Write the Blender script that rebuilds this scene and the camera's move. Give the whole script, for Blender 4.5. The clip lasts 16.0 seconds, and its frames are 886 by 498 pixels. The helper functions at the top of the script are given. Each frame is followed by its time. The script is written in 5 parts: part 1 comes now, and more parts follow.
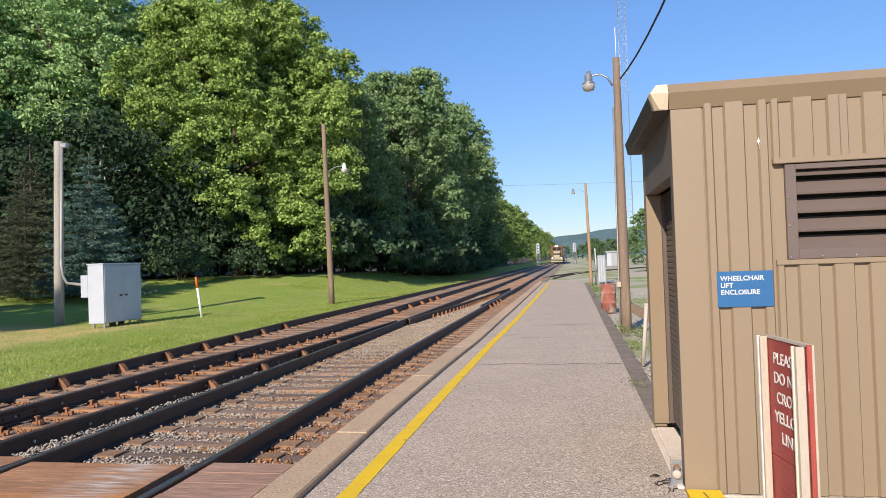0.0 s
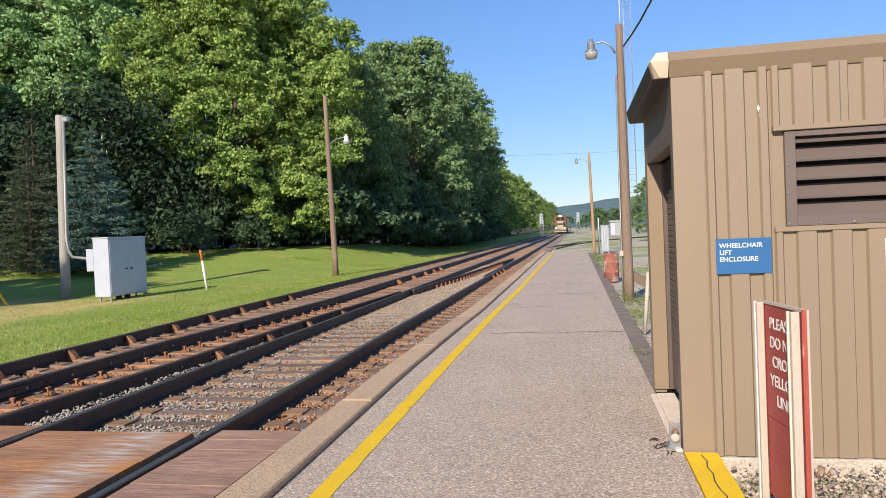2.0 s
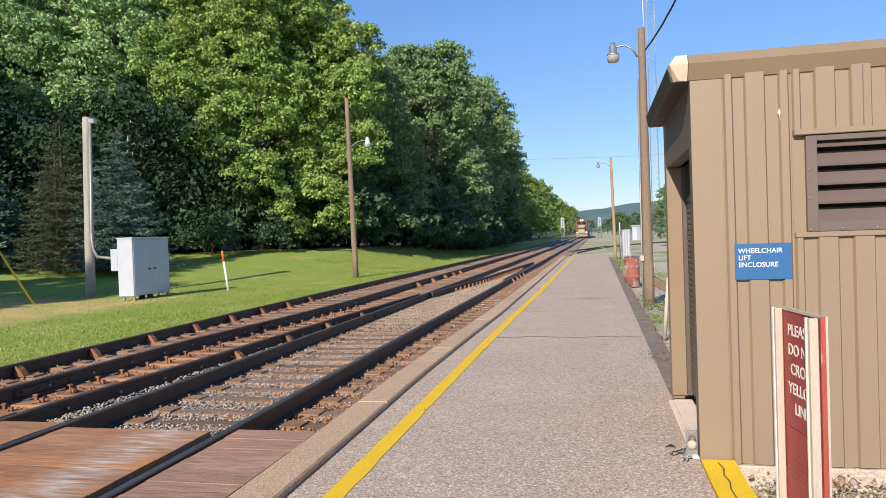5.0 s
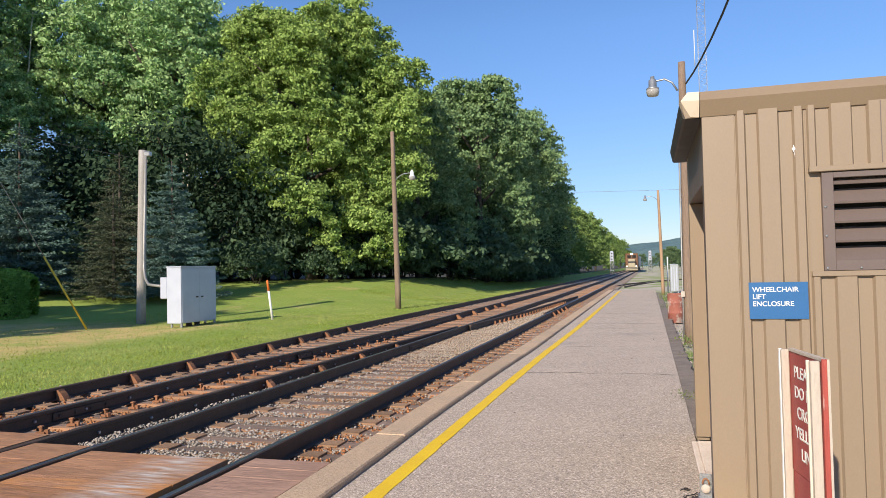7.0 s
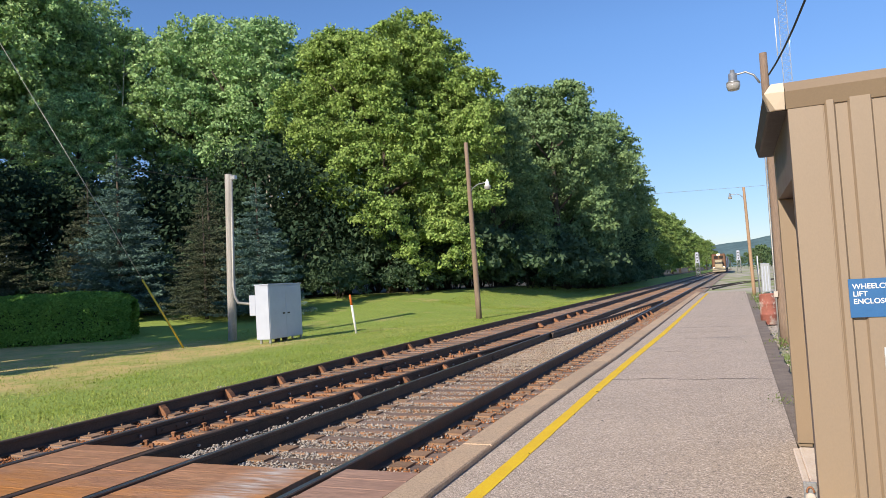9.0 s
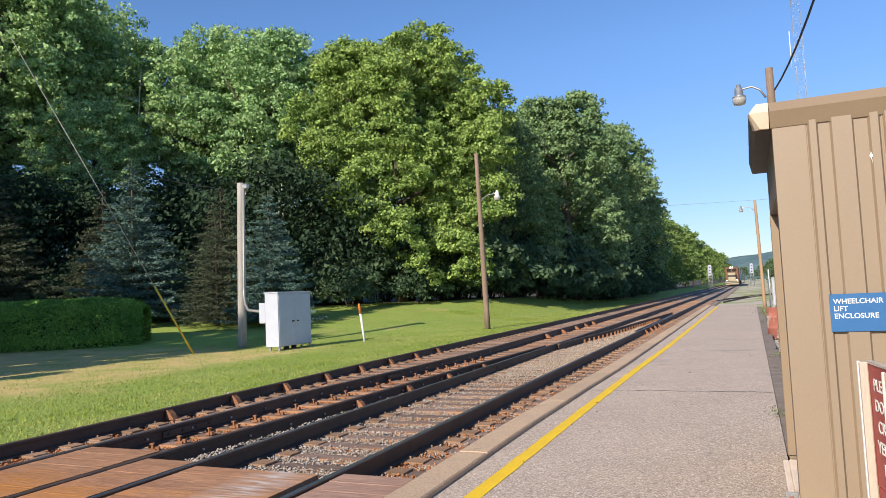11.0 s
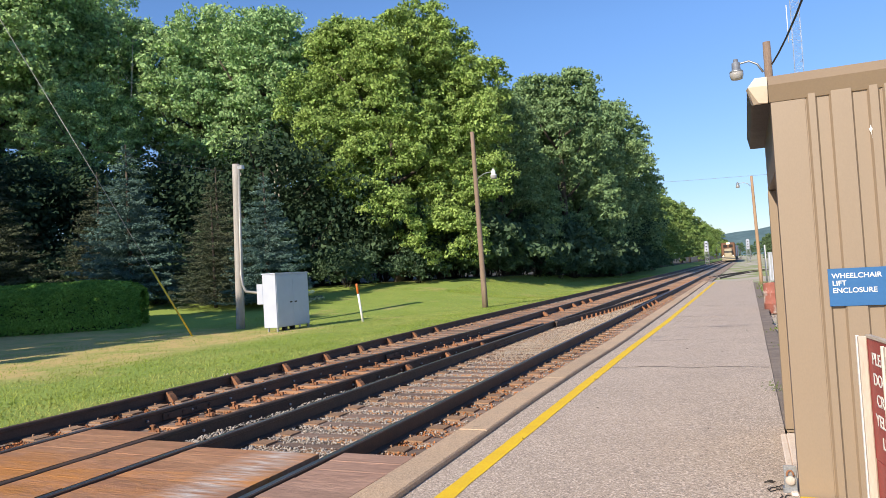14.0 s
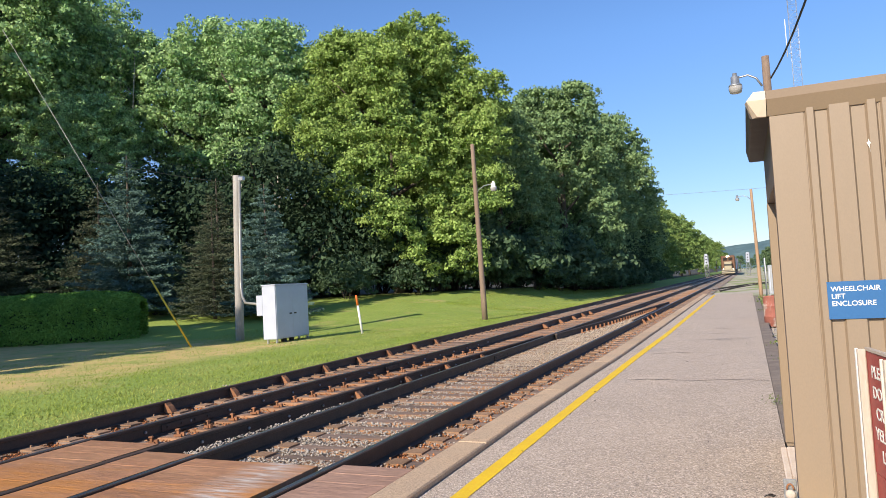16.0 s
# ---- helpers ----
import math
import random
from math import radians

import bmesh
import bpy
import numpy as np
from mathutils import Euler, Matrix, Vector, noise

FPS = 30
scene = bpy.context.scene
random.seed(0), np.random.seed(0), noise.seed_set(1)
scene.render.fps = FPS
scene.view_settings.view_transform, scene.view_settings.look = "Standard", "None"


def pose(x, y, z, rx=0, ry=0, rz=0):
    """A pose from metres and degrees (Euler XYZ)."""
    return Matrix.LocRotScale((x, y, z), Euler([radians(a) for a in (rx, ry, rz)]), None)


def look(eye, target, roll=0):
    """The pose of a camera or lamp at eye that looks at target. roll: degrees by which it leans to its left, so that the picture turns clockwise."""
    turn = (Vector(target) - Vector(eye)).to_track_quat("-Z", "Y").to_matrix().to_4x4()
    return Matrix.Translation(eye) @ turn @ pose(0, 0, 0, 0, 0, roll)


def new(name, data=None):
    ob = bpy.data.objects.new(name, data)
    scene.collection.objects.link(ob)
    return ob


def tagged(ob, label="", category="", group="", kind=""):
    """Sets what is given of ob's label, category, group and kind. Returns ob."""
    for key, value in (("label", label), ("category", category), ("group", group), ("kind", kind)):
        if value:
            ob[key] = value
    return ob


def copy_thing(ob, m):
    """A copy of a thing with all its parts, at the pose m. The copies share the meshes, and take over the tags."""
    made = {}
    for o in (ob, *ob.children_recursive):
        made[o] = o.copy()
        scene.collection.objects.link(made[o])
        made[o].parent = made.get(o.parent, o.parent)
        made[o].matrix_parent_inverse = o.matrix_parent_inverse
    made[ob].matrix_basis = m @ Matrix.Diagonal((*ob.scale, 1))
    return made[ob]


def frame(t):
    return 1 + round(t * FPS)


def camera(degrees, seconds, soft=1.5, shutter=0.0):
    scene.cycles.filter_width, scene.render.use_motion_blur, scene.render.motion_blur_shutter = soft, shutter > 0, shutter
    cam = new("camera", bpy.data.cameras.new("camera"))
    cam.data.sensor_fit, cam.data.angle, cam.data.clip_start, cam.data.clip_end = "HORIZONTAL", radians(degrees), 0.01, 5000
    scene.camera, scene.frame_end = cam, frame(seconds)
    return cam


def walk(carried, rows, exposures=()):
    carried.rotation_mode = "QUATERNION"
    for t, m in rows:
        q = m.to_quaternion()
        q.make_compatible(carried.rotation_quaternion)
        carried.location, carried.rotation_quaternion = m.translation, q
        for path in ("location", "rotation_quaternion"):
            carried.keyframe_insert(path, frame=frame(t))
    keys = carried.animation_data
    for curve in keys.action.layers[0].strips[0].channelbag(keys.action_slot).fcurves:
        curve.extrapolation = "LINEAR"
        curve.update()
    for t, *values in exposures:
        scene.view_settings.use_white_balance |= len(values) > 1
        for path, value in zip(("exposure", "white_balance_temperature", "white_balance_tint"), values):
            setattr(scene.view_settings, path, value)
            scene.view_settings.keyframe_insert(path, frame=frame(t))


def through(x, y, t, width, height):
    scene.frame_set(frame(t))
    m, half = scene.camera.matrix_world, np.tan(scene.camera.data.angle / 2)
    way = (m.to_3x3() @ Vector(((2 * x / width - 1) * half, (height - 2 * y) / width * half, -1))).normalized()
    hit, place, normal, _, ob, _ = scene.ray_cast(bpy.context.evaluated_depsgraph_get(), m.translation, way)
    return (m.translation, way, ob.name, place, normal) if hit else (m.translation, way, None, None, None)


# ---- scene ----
cam = camera(64.5, 16.0, soft=0.75)
PATH = [
    (0, (0.563, -0.855, 1.55), (0.204, 1.112, 1.585), -2.0),
    (0.5, (0.562, -0.865, 1.543), (0.166, 1.094, 1.488), -2.4),
    (1, (0.58, -0.888, 1.544), (0.21, 1.077, 1.495), -2.2),
    (1.5, (0.579, -0.897, 1.54), (0.187, 1.063, 1.478), -2.3),
    (2, (0.585, -0.904, 1.542), (0.213, 1.06, 1.495), -2.5),
    (2.5, (0.587, -0.898, 1.543), (0.22, 1.068, 1.516), -2.4),
    (3, (0.579, -0.898, 1.541), (0.236, 1.072, 1.51), -2.3),
    (3.5, (0.578, -0.896, 1.535), (0.22, 1.071, 1.5), -2.4),
    (4, (0.573, -0.894, 1.532), (0.158, 1.062, 1.497), -3.1),
    (4.2, (0.565, -0.903, 1.536), (0.157, 1.054, 1.486), -2.6),
    (6.3, (0.823, -0.865, 1.536), (0.307, 1.067, 1.556), -0.7),
    (6.5, (0.854, -0.86, 1.539), (0.308, 1.064, 1.57), -0.9),
    (7, (0.881, -0.872, 1.545), (0.321, 1.047, 1.604), -1.3),
    (7.5, (0.869, -0.884, 1.543), (0.289, 1.029, 1.603), -2.2),
    (8, (0.859, -0.881, 1.544), (0.252, 1.023, 1.621), -2.5),
    (8.5, (0.854, -0.902, 1.544), (0.156, 0.97, 1.641), -2.7),
    (9, (0.879, -0.894, 1.543), (0.112, 0.95, 1.639), -3.4),
    (9.2, (0.892, -0.92, 1.537), (0.097, 0.912, 1.645), -3.5),
    (11.3, (1.068, -0.995, 1.543), (0.272, 0.835, 1.673), -2.7),
    (11.5, (1.071, -0.986, 1.547), (0.276, 0.844, 1.682), -3.0),
    (12, (1.041, -0.98, 1.54), (0.255, 0.859, 1.586), -2.6),
    (12.5, (1.032, -0.964, 1.539), (0.249, 0.876, 1.578), -2.8),
    (13, (1.036, -0.961, 1.539), (0.245, 0.876, 1.566), -3.6),
    (13.5, (1.042, -0.971, 1.537), (0.246, 0.863, 1.584), -3.7),
    (14, (1.041, -0.977, 1.541), (0.248, 0.859, 1.607), -3.4),
    (14.5, (1.044, -0.985, 1.538), (0.244, 0.847, 1.615), -3.4),
    (15, (1.051, -0.982, 1.538), (0.258, 0.852, 1.621), -3.3),
    (15.5, (1.049, -0.984, 1.543), (0.265, 0.853, 1.635), -3.0),
    (16, (1.045, -0.988, 1.539), (0.255, 0.847, 1.639), -3.2),
]
walk(cam, [(t, look(eye, target, roll)) for t, eye, target, roll in PATH], exposures=((0.0, 0.22), (4.2, 0.25), (9.2, 0.25), (11.3, 0.34), (16.0, 0.38)))

# ---- daylight ----
SUN_EL, SUN_HEAD = 29.6, 13.5      # elevation; heading of the light, degrees to the right of +y
world = bpy.data.worlds.new("sky")
scene.world = world
world.use_nodes = True
wn = world.node_tree.nodes
sky = wn.new("ShaderNodeTexSky")
sky.sky_type = "NISHITA"
sky.sun_disc = False
sky.sun_elevation = radians(SUN_EL)
sky.sun_rotation = radians(180 + SUN_HEAD)
sky.air_density, sky.dust_density, sky.ozone_density = 1.0, 0.0, 1.2
wn["Background"].inputs["Strength"].default_value = 0.108
blue_cast = wn.new("ShaderNodeMix")
blue_cast.data_type, blue_cast.blend_type = "RGBA", "MULTIPLY"
blue_cast.inputs["Factor"].default_value = 1.0
up_way, up_part = wn.new("ShaderNodeTexCoord"), wn.new("ShaderNodeSeparateXYZ")
up_ramp, tint = wn.new("ShaderNodeMapRange"), wn.new("ShaderNodeMix")
tint.data_type = "RGBA"
tint.inputs["A"].default_value, tint.inputs["B"].default_value = (0.535, 0.595, 0.81, 1), (0.70, 0.93, 1.27, 1)
up_ramp.inputs["From Max"].default_value = 0.32
for src, dst in ((up_way.outputs["Generated"], up_part.inputs["Vector"]), (up_part.outputs["Z"], up_ramp.inputs["Value"]), (up_ramp.outputs["Result"], tint.inputs["Factor"]), (tint.outputs["Result"], blue_cast.inputs["B"])):
    world.node_tree.links.new(src, dst)
world.node_tree.links.new(sky.outputs["Color"], blue_cast.inputs["A"])
world.node_tree.links.new(blue_cast.outputs["Result"], wn["Background"].inputs["Color"])
sun = new("sun", bpy.data.lights.new("sun", "SUN"))
sun.data.energy, sun.data.angle, sun.data.color = 5.0, radians(0.6), (1.0, 0.89, 0.73)
sun_from = Vector((-math.sin(radians(SUN_HEAD)) * math.cos(radians(SUN_EL)), -math.cos(radians(SUN_HEAD)) * math.cos(radians(SUN_EL)), math.sin(radians(SUN_EL))))
sun.matrix_world = look(sun_from * 60, (0, 0, 0))


# ---- materials ----
def surf(name, c1, c2, scale=4.0, rough=0.8, metal=0.0, bump=0.3, bscale=60.0, stain=None, rand=0.0, stretch=(1, 1, 1), depth=0.01, island=False, grain=0.15):
    """A surface: two colours mixed by noise, a fine grain and relief, stains (colour, scale, threshold), random lightness per object."""
    m = bpy.data.materials.new(name)
    m.use_nodes = True
    t = m.node_tree
    n, l = t.nodes, t.links
    b = n["Principled BSDF"]
    b.inputs["Roughness"].default_value, b.inputs["Metallic"].default_value = rough, metal
    tc = n.new("ShaderNodeTexCoord")
    mp = n.new("ShaderNodeMapping")
    mp.inputs["Scale"].default_value = stretch
    l.new(tc.outputs["Object"], mp.inputs["Vector"])
    src = mp.outputs["Vector"]

    def noise_tex(s, detail=6.0, r=0.6):
        k = n.new("ShaderNodeTexNoise")
        k.inputs["Scale"].default_value, k.inputs["Detail"].default_value, k.inputs["Roughness"].default_value = s, detail, r
        l.new(src, k.inputs["Vector"])
        return k.outputs["Fac"]

    def mix(fac, a, c, mode="MIX"):
        k = n.new("ShaderNodeMix")
        k.data_type, k.blend_type = "RGBA", mode
        for sock, v in ((k.inputs["Factor"], fac), (k.inputs["A"], a), (k.inputs["B"], c)):
            if isinstance(v, (int, float)):
                sock.default_value = v
            elif isinstance(v, tuple):
                sock.default_value = (*v, 1)
            else:
                l.new(v, sock)
        return k.outputs["Result"]

    def ramp(fac, lo, hi):
        k = n.new("ShaderNodeMapRange")
        k.inputs["From Min"].default_value, k.inputs["From Max"].default_value = lo, hi
        l.new(fac, k.inputs["Value"])
        return k.outputs["Result"]

    col = mix(ramp(noise_tex(scale), 0.32, 0.68), c1, c2)
    fine = noise_tex(bscale, 4.0, 0.7)
    col = mix(0.5, col, mix(ramp(fine, 0.38, 0.62), (0.5 - grain,) * 3, (0.5 + grain,) * 3), "OVERLAY")
    if stain:
        sc, ss, th = stain
        col = mix(ramp(noise_tex(ss, 8.0, 0.7), th, th + 0.12), col, sc)
    if rand or island:
        if island:
            o = n.new("ShaderNodeNewGeometry").outputs["Random Per Island"]
        else:
            o = n.new("ShaderNodeObjectInfo").outputs["Random"]
        h = n.new("ShaderNodeHueSaturation")
        l.new(col, h.inputs["Color"])
        k = n.new("ShaderNodeMapRange")
        k.inputs["To Min"].default_value, k.inputs["To Max"].default_value = 1 - rand, 1 + rand
        l.new(o, k.inputs["Value"])
        l.new(k.outputs["Result"], h.inputs["Value"])
        col = h.outputs["Color"]
    l.new(col, b.inputs["Base Color"])
    rr = n.new("ShaderNodeMapRange")
    rr.inputs["To Min"].default_value, rr.inputs["To Max"].default_value = max(rough - 0.1, 0.02), min(rough + 0.1, 1)
    l.new(noise_tex(scale * 3), rr.inputs["Value"])
    l.new(rr.outputs["Result"], b.inputs["Roughness"])
    if bump:
        k = n.new("ShaderNodeBump")
        k.inputs["Strength"].default_value, k.inputs["Distance"].default_value = bump, depth
        l.new(fine, k.inputs["Height"])
        l.new(k.outputs["Normal"], b.inputs["Normal"])
    return m


def leafy(name, c1, c2, big=0.25, through=0.3, rand=0.35, lo=0.35, hi=0.65):
    """Leaves: diffuse with light passing through, hue and lightness by leaf and by branch."""
    m = bpy.data.materials.new(name)
    m.use_nodes = True
    n, l = m.node_tree.nodes, m.node_tree.links
    n.remove(n["Principled BSDF"])
    geo, tc = n.new("ShaderNodeNewGeometry"), n.new("ShaderNodeTexCoord")
    nz = n.new("ShaderNodeTexNoise")
    nz.inputs["Scale"].default_value, nz.inputs["Detail"].default_value = big, 3
    l.new(tc.outputs["Object"], nz.inputs["Vector"])
    mx = n.new("ShaderNodeMix")
    mx.data_type = "RGBA"
    mx.inputs["A"].default_value, mx.inputs["B"].default_value = (*c1, 1), (*c2, 1)
    k = n.new("ShaderNodeMapRange")
    k.inputs["From Min"].default_value, k.inputs["From Max"].default_value = lo, hi
    l.new(nz.outputs["Fac"], k.inputs["Value"])
    l.new(k.outputs["Result"], mx.inputs["Factor"])
    h = n.new("ShaderNodeHueSaturation")
    k2 = n.new("ShaderNodeMapRange")
    k2.inputs["To Min"].default_value, k2.inputs["To Max"].default_value = 1 - rand, 1 + rand
    l.new(geo.outputs["Random Per Island"], k2.inputs["Value"])
    l.new(k2.outputs["Result"], h.inputs["Value"])
    l.new(mx.outputs["Result"], h.inputs["Color"])
    d, tr, ms = n.new("ShaderNodeBsdfDiffuse"), n.new("ShaderNodeBsdfTranslucent"), n.new("ShaderNodeMixShader")
    ms.inputs["Fac"].default_value = through
    l.new(h.outputs["Color"], d.inputs["Color"])
    l.new(h.outputs["Color"], tr.inputs["Color"])
    l.new(d.outputs["BSDF"], ms.inputs[1])
    l.new(tr.outputs["BSDF"], ms.inputs[2])
    l.new(ms.outputs["Shader"], n["Material Output"].inputs["Surface"])
    return m


M_ASPHALT = surf("asphalt", (0.545, 0.425, 0.328), (0.470, 0.368, 0.285), 0.9, 0.9, bump=0.5, bscale=95, grain=0.4, stain=((0.33, 0.275, 0.24), 0.5, 0.58), depth=0.01)
M_OLDASPHALT = surf("old asphalt kerb", (0.185, 0.142, 0.115), (0.30, 0.235, 0.185), 3.5, 0.95, bump=1, bscale=50, depth=0.01)
M_CRACK = surf("crack filler", (0.06, 0.052, 0.05), (0.09, 0.08, 0.075), 8, 0.95)
M_YELLOW = surf("yellow paint", (0.907, 0.584, 0.016), (0.817, 0.517, 0.024), 3, 0.7, bump=0.5, bscale=90, stain=((0.42, 0.30, 0.08), 5, 0.66), depth=0.004)
M_BEAM = surf("weathered platform beam", (0.604, 0.417, 0.260), (0.489, 0.349, 0.235), 1.6, 0.9, bump=0.8, bscale=45, stain=((0.22, 0.16, 0.12), 2.5, 0.62), rand=0.08)
M_CONCRETE = surf("pale concrete", (0.582, 0.493, 0.403), (0.493, 0.414, 0.336), 3, 0.9, bump=0.6, bscale=40, stain=((0.30, 0.25, 0.20), 4, 0.62))
M_SILL = surf("pale painted sill", (0.86, 0.72, 0.60), (0.76, 0.62, 0.51), 4, 0.85, bump=0.6, bscale=50, stain=((0.50, 0.36, 0.27), 7, 0.60))
M_TIE = surf("weathered tie", (0.200, 0.135, 0.101), (0.264, 0.180, 0.133), 3, 0.9, bump=1, bscale=20, stain=((0.36, 0.17, 0.07), 1.6, 0.52), rand=0.25, stretch=(0.25, 1, 1), depth=0.02)
M_PLANK = surf("crossing plank", (0.403, 0.190, 0.097), (0.482, 0.255, 0.136), 1.2, 0.5, bump=0.7, bscale=14, stain=((0.52, 0.22, 0.06), 0.9, 0.48), rand=0.14, stretch=(0.35, 1.3, 1), depth=0.015)
M_PLANKSIDE = surf("dull crossing plank", (0.34, 0.195, 0.135), (0.42, 0.255, 0.18), 1.4, 0.75, bump=0.7, bscale=16, stain=((0.20, 0.115, 0.08), 1.6, 0.60), rand=0.12, stretch=(0.3, 1.5, 1), depth=0.015)
M_RAIL = surf("dark rusted rail", (0.060, 0.041, 0.030), (0.098, 0.058, 0.038), 3, 0.62, 0.1, bump=0.3, bscale=40)
M_RAILTOP = surf("polished rail head", (0.24, 0.25, 0.29), (0.32, 0.33, 0.37), 6, 0.34, 0.9, bump=0.1, bscale=30, stretch=(6, 0.3, 1))
M_RUST = surf("orange rust", (0.33, 0.15, 0.07), (0.24, 0.105, 0.05), 6, 0.9, bump=0.8, bscale=50, rand=0.2)
M_PLATE = surf("brown tie plate", (0.36, 0.22, 0.13), (0.28, 0.16, 0.09), 5, 0.9, bump=0.8, bscale=50, rand=0.2)
M_STONE = surf("ballast stone", (0.441, 0.387, 0.336), (0.356, 0.308, 0.266), 2, 0.9, bump=0.5, bscale=60, stain=((0.46, 0.30, 0.18), 0.5, 0.56), rand=0.24, island=True)
M_TANSTONE = surf("tan ballast stone", (0.46, 0.36, 0.27), (0.38, 0.295, 0.22), 2, 0.9, bump=0.5, bscale=60, stain=((0.48, 0.30, 0.17), 0.8, 0.60), rand=0.25, island=True)
M_RUSTSTONE = surf("rust-coated stone", (0.47, 0.18, 0.062), (0.35, 0.14, 0.055), 1.5, 0.95, bump=0.5, bscale=60, stain=((0.36, 0.30, 0.25), 1.2, 0.6), rand=0.35, island=True)
M_RUBBLE = surf("brown-grey rubble", (0.44, 0.36, 0.29), (0.33, 0.265, 0.215), 2, 0.9, bump=0.6, bscale=50, stain=((0.40, 0.20, 0.11), 0.8, 0.58), rand=0.4, island=True)
M_BED = surf("ballast bed", (0.38, 0.32, 0.27), (0.29, 0.235, 0.19), 3, 0.95, bump=1, bscale=22, stain=((0.36, 0.18, 0.085), 0.6, 0.50), grain=0.35, depth=0.05)
M_TAN = surf("tan painted steel", (0.29, 0.215, 0.145), (0.275, 0.205, 0.14), 0.9, 0.5, bump=0.12, bscale=120, stretch=(1, 1, 0.5), depth=0.004, grain=0.03)
M_TRIM = surf("brown trim steel", (0.28, 0.205, 0.135), (0.26, 0.19, 0.125), 1.0, 0.45, bump=0.1, bscale=80, depth=0.004, grain=0.03)
M_CORNER = surf("cream roof corner", (0.72, 0.60, 0.46), (0.66, 0.54, 0.41), 2, 0.5, bump=0.1, grain=0.03)
# on the side fascia this dark tone includes the shade of that side
M_SHADEBROWN = surf("dark brown, also fascia shade", (0.040, 0.030, 0.024), (0.030, 0.024, 0.020), 3, 0.6, grain=0.03)
# door header and side trim take this brown for their shaded side
M_LOUVER = surf("brown louver steel, also shaded side", (0.155, 0.115, 0.10), (0.135, 0.10, 0.09), 2, 0.5, bump=0.1, bscale=80, grain=0.03)
# near-black colour stands in for the shade inside recesses
M_DARK = surf("unlit interior black", (0.015, 0.013, 0.012), (0.02, 0.017, 0.015), 2, 0.9)
M_DOOR = surf("dark brown roll door", (0.12, 0.09, 0.075), (0.10, 0.075, 0.065), 2, 0.5, bump=0.1, grain=0.03)
M_BLUE = surf("blue sign paint", (0.025, 0.122, 0.302), (0.029, 0.130, 0.317), 2, 0.45, bump=0.05, grain=0.03)
M_BLUE2 = surf("bright blue sign paint", (0.016, 0.176, 0.576), (0.016, 0.192, 0.600), 2, 0.45, bump=0.05, grain=0.03)
M_WHITE = surf("white paint", (0.78, 0.76, 0.72), (0.72, 0.70, 0.66), 4, 0.6, bump=0.1, grain=0.03)
M_RED = surf("faded red sign paint", (0.36, 0.055, 0.05), (0.30, 0.05, 0.048), 2.5, 0.5, bump=0.1, stain=((0.46, 0.22, 0.19), 6, 0.66))
M_FADED = surf("faded lettering paint", (0.40, 0.13, 0.115), (0.38, 0.11, 0.10), 8, 0.6)
M_REDPOST = surf("chipped red post paint", (0.42, 0.08, 0.06), (0.36, 0.065, 0.05), 4, 0.7, bump=0.6, bscale=50, stain=((0.62, 0.50, 0.44), 9, 0.60), grain=0.05, stretch=(1, 1, 0.25))
M_OLDWHITE = surf("old white post paint", (0.56, 0.48, 0.40), (0.48, 0.41, 0.34), 3, 0.7, bump=0.5, bscale=60, stain=((0.40, 0.22, 0.10), 3, 0.60), grain=0.05, stretch=(1, 1, 0.3))
M_RUSTWHITE = surf("rust-streaked white paint", (0.70, 0.64, 0.55), (0.60, 0.52, 0.42), 5, 0.7, bump=0.4, bscale=60, stain=((0.36, 0.19, 0.07), 5, 0.53), grain=0.05, stretch=(1, 1, 0.2))
M_STEEL = surf("galvanised steel", (0.42, 0.43, 0.44), (0.34, 0.35, 0.36), 5, 0.45, 0.7, bump=0.2)
M_WOODGREY = surf("silvered wooden pole", (0.44, 0.41, 0.38), (0.31, 0.285, 0.26), 3, 0.9, bump=1, bscale=40, stretch=(3, 3, 0.2), depth=0.01)
M_WOODBROWN = surf("brown wooden pole", (0.264, 0.186, 0.132), (0.211, 0.147, 0.110), 3, 0.9, bump=1, bscale=40, stretch=(3, 3, 0.2), depth=0.01, stain=((0.36, 0.27, 0.17), 1.5, 0.55))
M_WOODTAN = surf("tan wooden pole", (0.42, 0.27, 0.16), (0.33, 0.21, 0.13), 3, 0.9, bump=1, bscale=40, stretch=(3, 3, 0.2), depth=0.01)
M_BOX = surf("pale grey cabinet paint", (0.483, 0.513, 0.603), (0.430, 0.458, 0.543), 2, 0.5, bump=0.15, stain=((0.42, 0.42, 0.43), 3, 0.66), grain=0.03)
M_ORANGE = surf("orange marker plastic", (0.75, 0.18, 0.03), (0.70, 0.15, 0.03), 4, 0.5)
M_YPLASTIC = surf("yellow guy guard", (0.72, 0.50, 0.04), (0.66, 0.45, 0.04), 4, 0.5)
M_CABLE = surf("black cable", (0.02, 0.02, 0.022), (0.03, 0.03, 0.03), 4, 0.6)
M_WIRE = surf("grey wire", (0.30, 0.29, 0.27), (0.36, 0.35, 0.33), 4, 0.5, 0.4)
M_BARREL = surf("rusted red barrel", (0.36, 0.12, 0.085), (0.28, 0.10, 0.07), 5, 0.85, bump=0.6, stain=((0.50, 0.42, 0.36), 3.5, 0.50))
M_BARK = surf("bark", (0.12, 0.095, 0.075), (0.08, 0.065, 0.05), 4, 0.95, bump=1, bscale=18, stretch=(2, 2, 0.3), depth=0.04)
M_BIRCH = surf("pale bark", (0.55, 0.50, 0.43), (0.42, 0.38, 0.32), 3, 0.9, bump=0.5, stain=((0.12, 0.10, 0.08), 5, 0.62))
